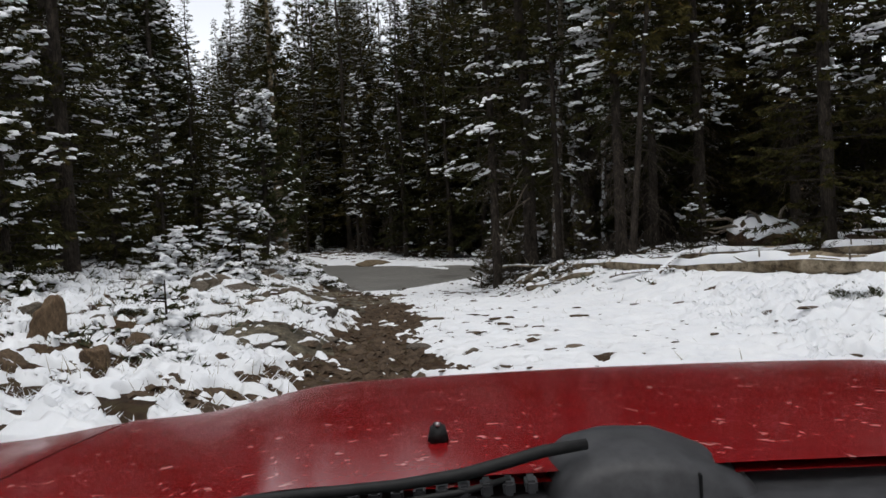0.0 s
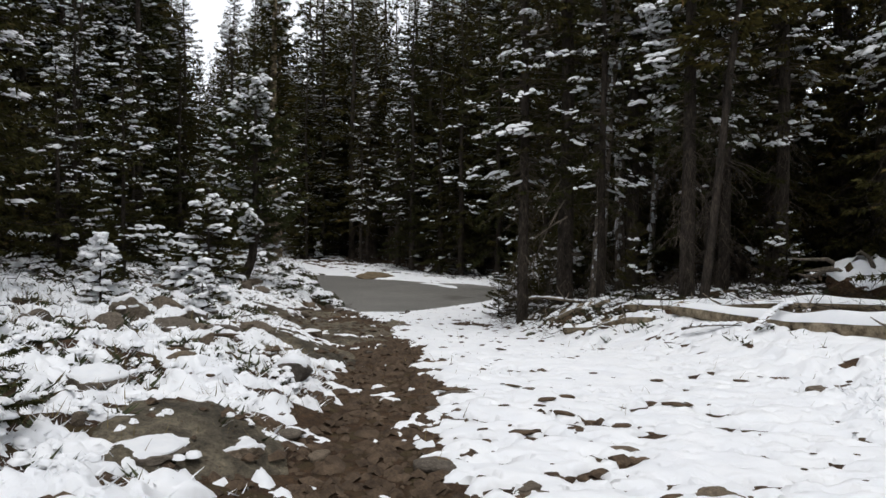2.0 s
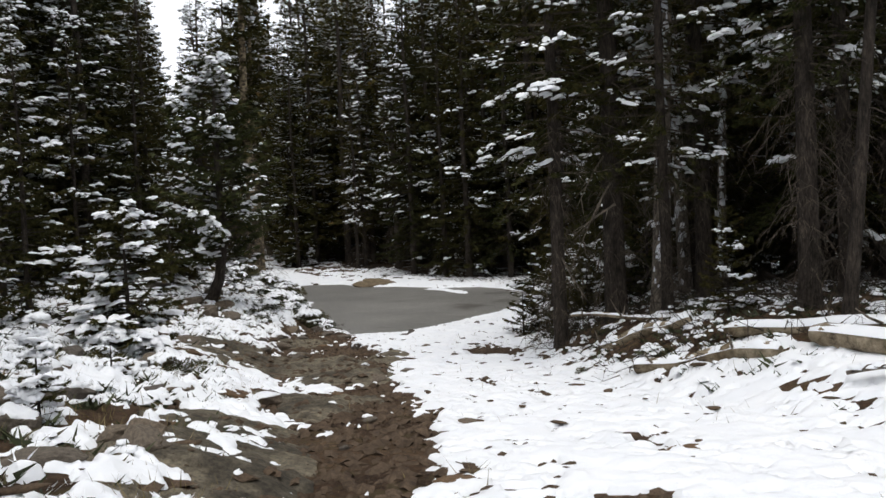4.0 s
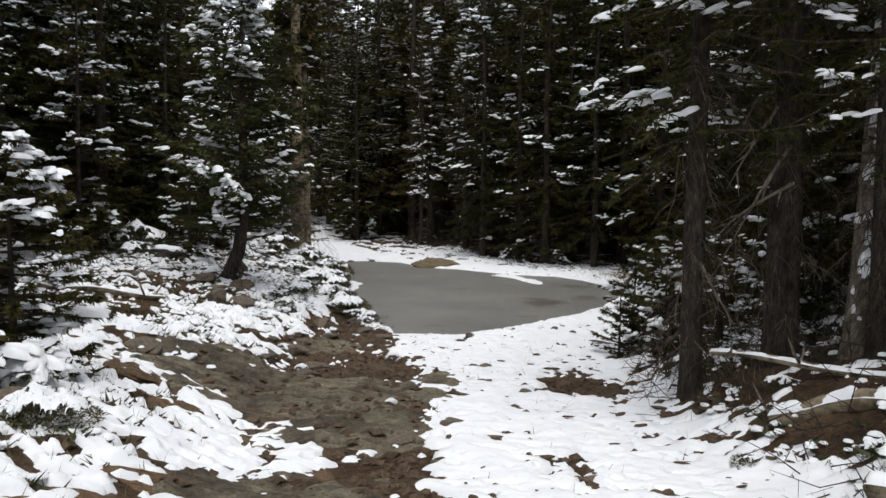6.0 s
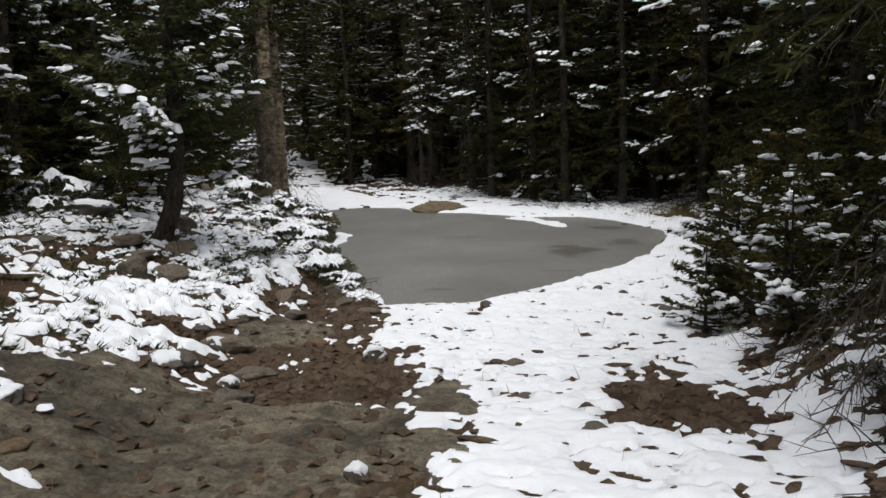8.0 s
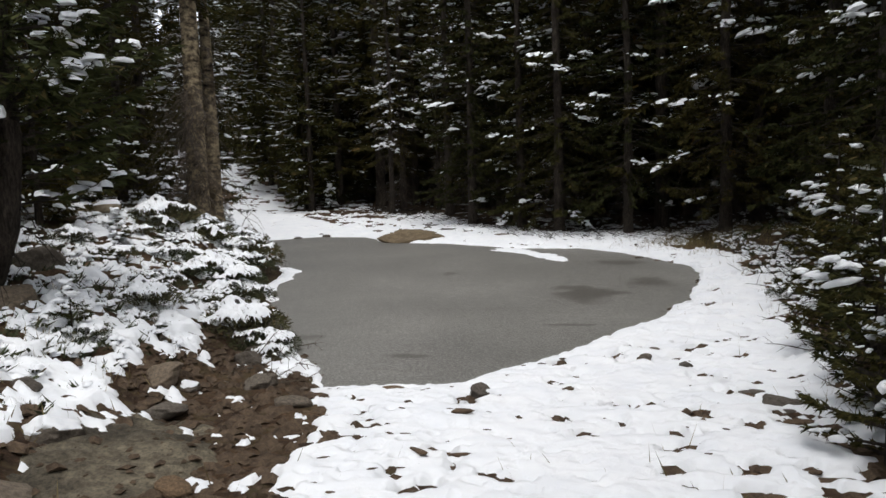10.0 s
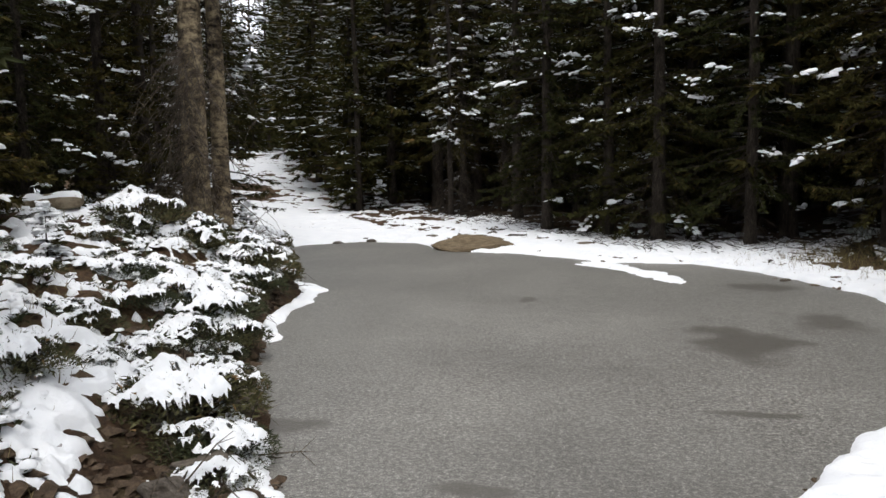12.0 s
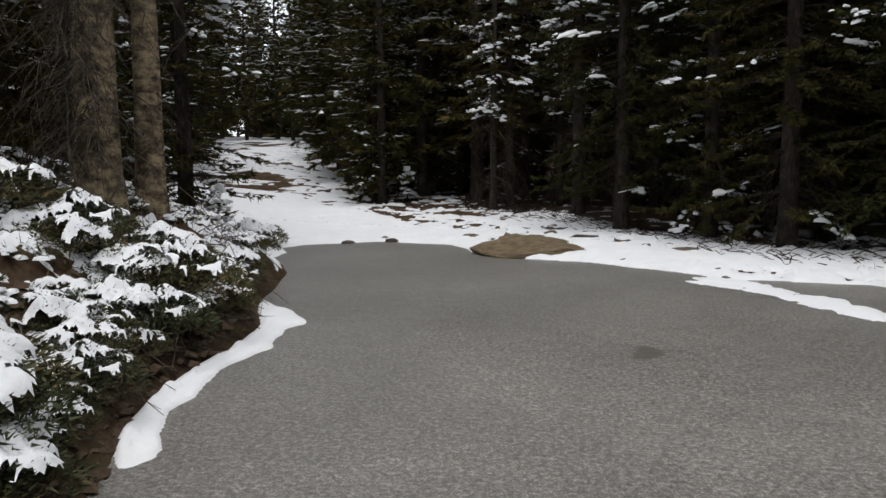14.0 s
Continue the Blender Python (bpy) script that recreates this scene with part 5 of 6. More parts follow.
# ---- shrubs and grass ----
def shrub(seed, r, h, snow, label):
    """Springy stems and small dark leaves under a torn blanket of snow that sags between the twigs."""
    rs = np.random.RandomState(seed)
    root = new("shrub")
    stems, leaf, snw = Soup(), Soup(), Soup()

    def crown(x, y):
        rho = np.hypot(x, y) / r
        return h * (0.2 + 0.8 * np.clip(1 - rho**2, 0, 1) ** 0.6) + 0.6 * h * (fbm(x * 3.5 + seed, y * 3.5, seed, 2) - 0.5) + 0.06 * (fbm(x * 9, y * 9 + seed, seed + 3, 2) - 0.5)

    for k in range(26):
        a, out = rs.rand() * 6.28, r * (0.2 + 0.8 * rs.rand() ** 0.7)
        s = np.linspace(0, 1, 5)
        tip = np.array([np.cos(a) * out, np.sin(a) * out])
        top = max(0.06, float(crown(tip[:1], tip[1:])[0])) + 0.05 * rs.rand()
        p = np.stack([tip[0] * s**0.8, tip[1] * s**0.8, top * s * (1.3 - 0.3 * s)], -1)
        tube(stems, p, np.linspace(0.011, 0.003, 5), 3, False)
    n = 2600
    a, rho = rs.rand(n) * 6.28, r * rs.rand(n) ** 0.55
    x, y = np.cos(a) * rho, np.sin(a) * rho
    z = crown(x, y)
    base = np.stack([x, y, z * (1.02 - 0.75 * rs.rand(n) ** 1.6)], -1)
    ax = unit(rs.randn(n, 3) * 0.75 + np.stack([np.cos(a), np.sin(a), 0.25 + 0 * a], -1))
    ln = (0.03 + 0.045 * rs.rand(n)) * (0.8 + h)
    blades(leaf, base, ax, unit(np.cross(ax, rs.randn(n, 3))), ln, ln * 0.26)
    gx, gy = np.meshgrid(np.arange(-1.15 * r, 1.15 * r, 0.026), np.arange(-1.15 * r, 1.15 * r, 0.026))
    f = 0.5 * fbm(gx * 4.2, gy * 4.2 + seed, seed + 7, 3) + 0.5 * fbm(gx * 9.5, gy * 9.5, seed + 9, 3) - 0.5
    g = f / 0.085 + 2.6 * (snow - 0.5) + 1.2 * (crown(gx, gy) / h - 0.75) - 4 * smooth(0.7, 1.05, np.hypot(gx, gy) / r)
    edge = np.sqrt(np.clip(1 - (1 - np.clip((g + 0.25) / 0.9, 0, 1)) ** 2, 0, 1))
    gz_ = crown(gx, gy) + 0.085 * edge - 0.05 + 0.04 * edge * (fbm(gx * 12, gy * 12, seed + 11, 2) - 0.5)
    m = gx.shape[1]
    i = np.arange(gx.shape[0] - 1)[:, None] * m + np.arange(m - 1)[None]
    quad = np.stack([np.stack([i, i + 1, i + 1 + m], -1), np.stack([i, i + 1 + m, i + m], -1)], 2).reshape(-1, 3)
    quad = quad[(g > -0.25).reshape(-1)[quad].all(1)]
    keep, quad = np.unique(quad, return_inverse=True)
    snw.add(np.stack([gx, gy, gz_], -1).reshape(-1, 3)[keep], quad.reshape(-1, 3))
    tagged(part("twig_base", stems.mesh("twig_base", BARK), root), kind="stuff")
    tagged(part("foliage", leaf.mesh("foliage", SHRUB), root), kind="stuff")
    tagged(part("snow_load", snw.mesh("snow_load", SNOW, True), root, "torn blanket of snow on the twigs"), kind="stuff")
    return tagged(root, label, "shrub")


shrubs = [shrub(600 + k, 0.55 + 0.1 * (k % 2), 0.22 + 0.045 * k, 0.62 + 0.06 * (k % 3), "low evergreen shrub laden with fresh snow") for k in range(6)]
first = set()
rnd = random.Random(31)
spots = [(-6.4, 31.4, 0.8), (-6.7, 33.4, 0.6), (-7.2, 35.0, 0.5), (-7.9, 36.8, 0.7), (-7.5, 38.2, 0.7), (-7.6, 39.8, 1.1), (-8.2, 40.4, 1.0), (-8.3, 41.8, 1.1), (-8.7, 43.0, 1.1), (-9.2, 44.4, 1.1), (-9.9, 45.8, 1.1), (-10.6, 47.0, 1.0), (-11.2, 48.4, 1.0), (-8.3, 35.6, 1.0),
         (1.7, 30.6, 0.5), (1.6, 26.9, 0.5), (2.0, 23.6, 0.5), (2.8, 22.6, 0.5), (1.5, 25.6, 0.5), (2.6, 33.6, 1.0), (2.4, 36.4, 1.0), (2.6, 26.0, 1.0), (3.3, 25.6, 1.0), (-10.6, 33.2, 1.2), (-11.2, 34.0, 1.5), (-11.8, 34.6, 1.5), (-10.6, 34.6, 1.3), (-12.4, 34.0, 1.2)]
for k in range(16):
    y = rnd.uniform(38.5, 46)
    spots.append((float(track_left(y)) - rnd.uniform(0.7, 3.4), y, rnd.uniform(0.5, 1.0)))
for k in range(24):
    y = 33.4 + 0.42 * k
    shore_x = float(np.interp(y, [32.9, 34.8, 36.5, 38.4, 40.6, 42.2, 45.0], [-4.3, -5.3, -6.1, -6.8, -7.2, -7.9, -8.9]))
    spots.append((shore_x - rnd.uniform(0.35, 0.75), y, rnd.uniform(0.55, 0.95)))
for k in range(44):
    y = 32.6 + 0.24 * k
    shore_x = float(np.interp(y, [32.9, 34.8, 36.5, 38.4, 40.6, 42.2, 45.0], [-4.3, -5.3, -6.1, -6.8, -7.2, -7.9, -8.9]))
    spots.append((shore_x - rnd.uniform(0.3, 0.5), y, rnd.uniform(0.45, 0.7)))
for k in range(22):
    y = rnd.uniform(34.5, 41.5)
    shore_x = float(np.interp(y, [32.9, 34.8, 36.5, 38.4, 40.6, 42.2, 45.0], [-4.3, -5.3, -6.1, -6.8, -7.2, -7.9, -8.9]))
    spots.append((shore_x - rnd.uniform(0.7, 2.4), y, rnd.uniform(0.7, 1.15)))
for k in range(22):
    y = 31.8 + 0.27 * k
    spots.append((float(np.interp(y, [31, 33, 34.8, 36.5, 38.4], [-5.2, -5.3, -5.7, -6.4, -7.1])) - rnd.uniform(0.3, 1.7), y, rnd.uniform(0.35, 0.7)))
while len(spots) < 175:
    x, y = rnd.uniform(-10.5, -1.8), rnd.uniform(9, 40)
    if x < track_left(y) - 0.9 and not (-6.5 < x and 21.5 < y < 26) and not (x < -6.2 and 23 < y < 35) and not any((x - p) ** 2 + (y - q) ** 2 < 0.6 for p, q, _ in spots):
        spots.append((x, y, rnd.uniform(0.4, 0.85)))
for x, y in [(5.6, 12.4), (6.4, 11.8), (5.0, 12.9), (6.8, 12.8), (5.4, 11.2), (9.4, 17.4), (8.2, 18.8), (6.6, 20.8), (5.2, 20.6), (3.2, 20.9), (2.2, 21.5), (1.4, 22.2)]:
    spots.append((x, y, 0.5))
spots = [p for p in spots if math.hypot(p[0] + 9.08, p[1] - 41.2) > 1.15]
for n, (x, y, size) in enumerate(spots):
    ob = shrubs[n % 6]
    m = pose(x, y, gz(x, y) - 0.04, 0, 0, rnd.uniform(0, 360)) @ Matrix.Diagonal((size, size, size, 1))
    if ob.name in first:
        ob = copy_thing(ob, m)
    else:
        first.add(ob.name)
        ob.matrix_basis = m
    tagged(ob, group="low shrubs on the banks")


def grass():
    r = np.random.RandomState(77)
    soup = Soup()
    n = 200000
    x, y = r.uniform(-11, 7.5, n), r.uniform(8, 49, n)
    tl, tr = track_left(y), track_right(y)
    clump = fbm(x * 1.7, y * 1.7, 91, 3)
    want = np.where(x < tl - 0.3, 0.3, np.where(x > tr, np.where(y > 21, 0.25, 0.04), 0.02)) * smooth(0.42, 0.58, clump) + blob(x, y, 3.2, 45.0, 1.7, 2.0) * 1.2
    ok = (r.rand(n) < want) & (pond_distance(x, y) > 0.15)
    x, y = x[ok], y[ok]
    n = len(x)
    base = np.stack([x, y, ground_z(x, y) - 0.01], -1)
    ax = unit(np.stack([0.5 * r.randn(n), 0.5 * r.randn(n), np.ones(n)], -1))
    ln = 0.07 + 0.17 * r.rand(n) ** 1.5 + 0.12 * blob(x, y, 3.2, 45.0, 1.7, 2.0)
    blades(soup, base, ax, unit(np.cross(ax, r.randn(n, 3))), ln, 0.006 + 0.006 * r.rand(n))
    tagged(new("dry_grass", soup.mesh("dry_grass", STRAW)), "dry yellow grass stems poking through the snow", "grass", kind="stuff")


grass()


def snowy_grass():
    """Grass bent over under snow on the banks beside the start of the track."""
    r = np.random.RandomState(76)
    soup = Soup()
    n = 20000
    x = np.where(r.rand(n) < 0.45, r.uniform(-5.0, -1.2, n), r.uniform(3.6, 7.0, n))
    y = r.uniform(7.2, 15.0, n)
    ok = (fbm(x * 2.2, y * 2.2, 93, 3) > 0.5) & np.where(x < 0, x < track_left(y) - 0.2, y + 0.9 * (x - 4) < 15.5)
    x, y = x[ok], y[ok]
    n = len(x)
    a = 6.28 * r.rand(n)
    base = np.stack([x, y, ground_z(x, y) + np.maximum(0, snow_depth(x, y)) - 0.01], -1)
    ax = unit(np.stack([np.cos(a), np.sin(a), 0.35 + 0.6 * r.rand(n)], -1))
    blades(soup, base, ax, unit(np.cross(ax, r.randn(n, 3))), 0.05 + 0.09 * r.rand(n), 0.008 + 0.012 * r.rand(n))
    tagged(new("snowy_grass", soup.mesh("snowy_grass", SNOW)), "bent grass blades coated with fresh snow", "grass", kind="stuff")


snowy_grass()


def heath():
    """Low dark heath plants between the snow patches."""
    r = np.random.RandomState(78)
    leaf, snw = Soup(), Soup()
    n = 20000
    x, y = r.uniform(-11.5, 6.5, n), r.uniform(9, 46, n)
    tl, tr = track_left(y), track_right(y)
    near_bank = smooth(-0.3, -1.0, x - tl)
    want = near_bank * np.where(y > 31, 1.6, np.where(y < 14, 1.5, 0.7)) + 1.1 * smooth(0.2, 0.8, x - tr) * smooth(16, 22, y)
    want = want * smooth(0.25, 0.55, fbm(x * 1.1, y * 1.1, 95, 2)) * (1 - blob(x, y, -4.2, 23.6, 1.6, 1.8))
    ok = (r.rand(n) < want) & (pond_distance(x, y) > 0.12)
    x, y = x[ok], y[ok]
    z = ground_z(x, y)
    np.random.seed(79)
    for px, py, pz in zip(x, y, z):
        m = 12
        q = 0.06 + 0.11 * r.rand()
        a = r.rand(m) * 6.28
        ax = unit(np.stack([np.cos(a), np.sin(a), 0.2 + 1.0 * r.rand(m)], -1))
        base = np.array([px, py, pz]) + 0.35 * q * r.randn(m, 3) * [1, 1, 0.2]
        ln = q * (0.6 + 0.7 * r.rand(m))
        blades(leaf, base, ax, unit(np.cross(ax, r.randn(m, 3))), ln, ln * 0.2)
        if r.rand() < (0.55 if py > 30 or py < 14 else 0.35):
            g = r.rand(m) < 0.4
            k = int(g.sum())
            if k:
                tip = base[g] + ax[g] * (ln[g] * 0.75)[:, None]
                size = 0.02 + 0.035 * r.rand(k)
                lumps(snw, tip, size * 1.25, size, size * 0.6, r.rand(k) * 6.28, None, 7)
    tagged(new("heath", leaf.mesh("heath", SHRUB)), "low dark green heath plants on the bank", "undergrowth", kind="stuff")
    tagged(new("heath_snow", snw.mesh("heath_snow", SNOW, True)), "small snow clumps on the heath plants", "snow", kind="stuff")


heath()


def brushwood():
    """Tangled dead twigs on the forest floor."""
    r = np.random.RandomState(83)
    soup = Soup()
    n = 46000
    x, y = r.uniform(-16, 12, n), r.uniform(14, 60, n)
    tr, tl = track_right(y), track_left(y)
    right = (x > tr + 0.2 + np.maximum(0.0, (21 - y) * 0.8)) & (x < tr + 5)
    left = (x < tl - 3.5) & (r.rand(n) < 0.2)
    ok = (right | left) & (pond_distance(x, y) > 0.8) & ((y < 33) | (r.rand(n) < 0.4))
    x, y = x[ok][:3600], y[ok][:3600]
    for px, py, pz in zip(x, y, ground_z(x, y)):
        a, up, L = r.rand() * 6.28, r.rand() ** 2 * 0.9, 0.15 + 0.55 * r.rand()
        d = unit(np.array([np.cos(a), np.sin(a), up]))
        b0 = np.array([px, py, pz + 0.02 + 0.1 * r.rand()])
        bend = 0.15 * L * r.randn(3)
        tube(soup, [b0, b0 + d * L * 0.5 + bend, b0 + d * L + bend * 0.6], [0.007, 0.005, 0.002], 3, False)
        for k in range(2):
            e = unit(d + 0.9 * r.randn(3))
            q = b0 + d * L * (0.35 + 0.35 * k) + bend * 0.8
            tube(soup, [q, q + e * L * 0.35], [0.004, 0.0015], 3, False)
    tagged(new("brushwood", soup.mesh("brushwood", BARK)), "tangled dead grey twigs on the forest floor", "brushwood", kind="stuff")


brushwood()


def shore_litter():
    """Twigs, stems and bark scraps lying in the snow where the woods meet the far shore."""
    r = np.random.RandomState(84)
    soup = Soup()
    n = 2600
    x = r.uniform(-8.5, 3.5, n)
    y = 47.3 - 1.4 * np.minimum(x + 1.0, 0) + r.normal(0.3, 0.9, n)
    ok = pond_distance(x, y) > 0.5
    for px, py in zip(x[ok], y[ok]):
        a, L = r.rand() * 6.28, 0.08 + 0.4 * r.rand() ** 2
        d = unit(np.array([np.cos(a), np.sin(a), 0.5 * r.rand() ** 2]))
        b0 = np.array([px, py, gz(px, py) + 0.035])
        tube(soup, [b0, b0 + d * L * 0.5 + 0.1 * L * r.randn(3) * [1, 1, 0.4], b0 + d * L], [0.012, 0.009, 0.004], 3, False)
    tagged(new("shore_litter", soup.mesh("shore_litter", BARK)), "twigs and bark scraps lying in thin snow", "litter", kind="stuff")


shore_litter()


def bank_roots():
    """Dead roots and twigs that hang out of the bare bank over the ice."""
    r = np.random.RandomState(85)
    soup = Soup()
    for k in range(420):
        y = r.uniform(31.5, 43.5)
        shore_x = float(np.interp(y, [31.5, 32.9, 34.8, 36.5, 38.4, 40.6, 42.2, 45.0], [-4.2, -4.3, -5.3, -6.1, -6.8, -7.2, -7.9, -8.9]))
        x = shore_x - r.uniform(0.1, 0.85)
        a, L = r.uniform(-1.3, 1.0), 0.12 + 0.4 * r.rand() ** 2
        d = unit(np.array([np.cos(a), np.sin(a), -0.3 + 0.7 * r.rand()]))
        b0 = np.array([x, y, gz(x, y) + 0.01])
        w = 0.25 * L * r.randn(3)
        tube(soup, [b0, b0 + d * L * 0.5 + w, b0 + d * L + w * 0.5 + [0, 0, -0.3 * L]], [0.009, 0.006, 0.002], 3, False)
        for j in range(2):
            e = unit(d + r.randn(3))
            tube(soup, [b0 + d * L * 0.5 + w, b0 + d * L * 0.5 + w + e * L * 0.35], [0.004, 0.0015], 3, False)
    tagged(new("bank_roots", soup.mesh("bank_roots", DEAD_TWIG)), "thin dead roots hanging from the earth bank", "roots", kind="stuff")


bank_roots()


# ---- fallen wood ----
def log(name, a, b, r0, r1, seed, label, snow=True, stubs=4, mat=None):
    rs = np.random.RandomState(seed)
    a, b = np.array(a, float), np.array(b, float)
    root = new(name)
    k = 16
    s = np.concatenate([[0], np.linspace(0.02, 0.98, k - 2), [1]])
    pts = a + (b - a) * s[:, None] + np.stack([0.03 * np.sin(s * 7 + seed), 0.03 * np.cos(s * 5 + seed), 0.025 * np.sin(s * 9 + 2 * seed)], -1) * (0.8 + 6 * r0)
    rad = (r0 + (r1 - r0) * s) * (1 + 0.1 * rs.randn(k))
    rad[[0, -1]] *= 0.55
    wood = Soup()
    tube(wood, pts, rad, 12)
    part("trunk", wood.mesh("trunk", mat or LOG_WOOD, True), root)
    d = unit(b - a)
    lat = unit(np.cross(d, [0, 0, 1.0]))
    for j in range(stubs):
        i = rs.randint(1, k - 1)
        side_d = unit(lat * rs.choice([-1, 1]) * (0.4 + rs.rand()) + np.array([0, 0, 0.2 + 0.6 * rs.rand()]) + d * 0.5 * rs.randn())
        L = 0.15 + 0.45 * rs.rand()
        st = Soup()
        tube(st, [pts[i], pts[i] + side_d * (rad[i] + 0.5 * L), pts[i] + side_d * (rad[i] + L) + np.array([0, 0, 0.05])], [0.022, 0.015, 0.006], 5)
        part("branch_stub", st.mesh("branch_stub", GREY_WOOD, True), root)
    if snow:
        sn = Soup()
        m = 60
        t = np.linspace(0.0, 1, m)
        ctr = np.stack([np.interp(t, s, pts[:, i]) for i in range(3)], -1)
        rr = np.interp(t, s, rad)
        ang = np.radians([-64, -38, -13, 13, 38, 64])
        th = np.array([0.0, 0.05, 0.07, 0.07, 0.05, 0.0])
        lump = np.maximum(-0.15, 1.9 * vnoise(t * 14, t * 0 + seed, seed) - 0.35)
        ring = ctr[:, None] + lat * (np.sin(ang) * 1.0)[None, :, None] * (rr[:, None, None] + 0.01) + np.array([0, 0, 1.0]) * (np.cos(ang)[None, :] * rr[:, None] + th[None] * lump[:, None] * min(1.0, r0 / 0.14) * (np.sin(np.pi * t) ** 0.3)[:, None] - 0.004)[:, :, None]
        idx = np.arange(m - 1)[:, None] * 6 + np.arange(5)[None]
        f = np.stack([np.stack([idx, idx + 6, idx + 7], -1), np.stack([idx, idx + 7, idx + 1], -1)], 2).reshape(-1, 3)
        sn.add(ring.reshape(-1, 3), f)
        part("snow_ridge", sn.mesh("snow_ridge", SNOW, True), root, "ridge of snow along the top")
    return tagged(root, label, "fallen log", "fallen logs")


def on(x, y, up):
    return (x, y, gz(x, y) + up)


log("fallen_log", on(3.55, 19.45, 0.15), on(7.6, 13.2, 0.18), 0.15, 0.2, 1, "long pale fallen log under a ridge of snow", stubs=6)
log("fallen_log", on(2.9, 20.6, 0.24), on(9.6, 16.6, 0.22), 0.11, 0.15, 2, "thinner fallen log behind, topped with snow", stubs=3)
log("fallen_log", (1.4, 24.3, 1.3), (3.4, 22.4, 1.38), 0.035, 0.055, 3, "thin broken log resting across the brush", stubs=3)
log("fallen_log", on(1.9, 21.0, 0.08), on(3.3, 19.6, 0.1), 0.1, 0.12, 4, "short rotten log lying in snow", stubs=2)
log("fallen_log", on(1.75, 22.9, 0.04), on(2.9, 22.0, 0.05), 0.1, 0.12, 5, "rotten log end dusted with snow", stubs=2)
log("fallen_log", on(-12.8, 37.8, 0.12), on(-9.9, 38.9, 0.12), 0.1, 0.12, 6, "snowy log lying on the bank", stubs=1)
log("fallen_log", on(-15.9, 68.0, 0.2), on(-14.2, 67.6, 0.2), 0.14, 0.14, 7, "short snowy log on the far flat", stubs=0)
log("fallen_log", on(-8.9, 27.0, 0.08), on(-7.2, 28.0, 0.08), 0.07, 0.06, 8, "slim snowy log on the bank", stubs=2)


def dead_bough(name, start, way, length, seed, label, snow=False):
    rs = np.random.RandomState(seed)
    soup = Soup()
    s = np.linspace(0, 1, 7)
    way = unit(np.array(way, float))
    side = unit(np.cross(way, [0.2, 0.1, 1.0]))
    p = np.array(start) + way * (s * length)[:, None] + side * (0.12 * length * np.sin(s * 4 + seed))[:, None] + np.array([0, 0, -0.12 * length]) * (s**2)[:, None]
    tube(soup, p, np.linspace(0.022, 0.007, 7), 5)
    for j in range(6):
        i = 1 + j % 5
        d = unit(way + side * rs.choice([-1, 1]) * 0.9 + 0.4 * rs.randn(3))
        tube(soup, [p[i], p[i] + d * 0.14 * length, p[i] + d * 0.26 * length + [0, 0, -0.03]], [0.012, 0.008, 0.003], 4)
    ob = new(name)
    tagged(part("bough", soup.mesh("bough", GREY_WOOD, True), ob), kind="stuff")
    if snow:
        np.random.seed(seed)
        sn = Soup()
        t = np.linspace(0.1, 1, 9)
        q = np.stack([np.interp(t, s, p[:, i]) for i in range(3)], -1) + [0, 0, 0.025]
        lumps(sn, q, np.full(9, 0.09), np.full(9, 0.045), np.full(9, 0.035), np.full(9, math.atan2(way[1], way[0])))
        tagged(part("snow_load", sn.mesh("snow_load", SNOW, True), ob), kind="stuff")
    return tagged(ob, label, "branch", "dead boughs")


dead_bough("dead_bough", on(3.45, 18.3, 0.12), (0.75, -0.6, 0.3), 0.9, 1, "forked dead bough lying in snow", True)
dead_bough("dead_bough", on(4.2, 17.4, 0.12), (0.6, 0.1, 0.5), 0.7, 2, "forked dead bough lying in snow", True)
dead_bough("dead_bough", (2.2, 24.62, 4.15), (-0.55, 0.0, -0.8), 1.05, 3, "long bare grey bough hanging from a trunk")
dead_bough("dead_bough", (2.26, 24.55, 3.6), (-0.5, 0.0, -0.8), 1.6, 4, "long bare grey bough hanging from a trunk")
dead_bough("dead_bough", (2.25, 24.5, 3.2), (-0.75, -0.2, -0.45), 0.9, 5, "bare grey bough jutting from a trunk")
dead_bough("dead_bough", (1.3, 24.55, 2.3), (0.4, -0.3, -0.7), 0.8, 6, "bare grey bough jutting from a trunk")


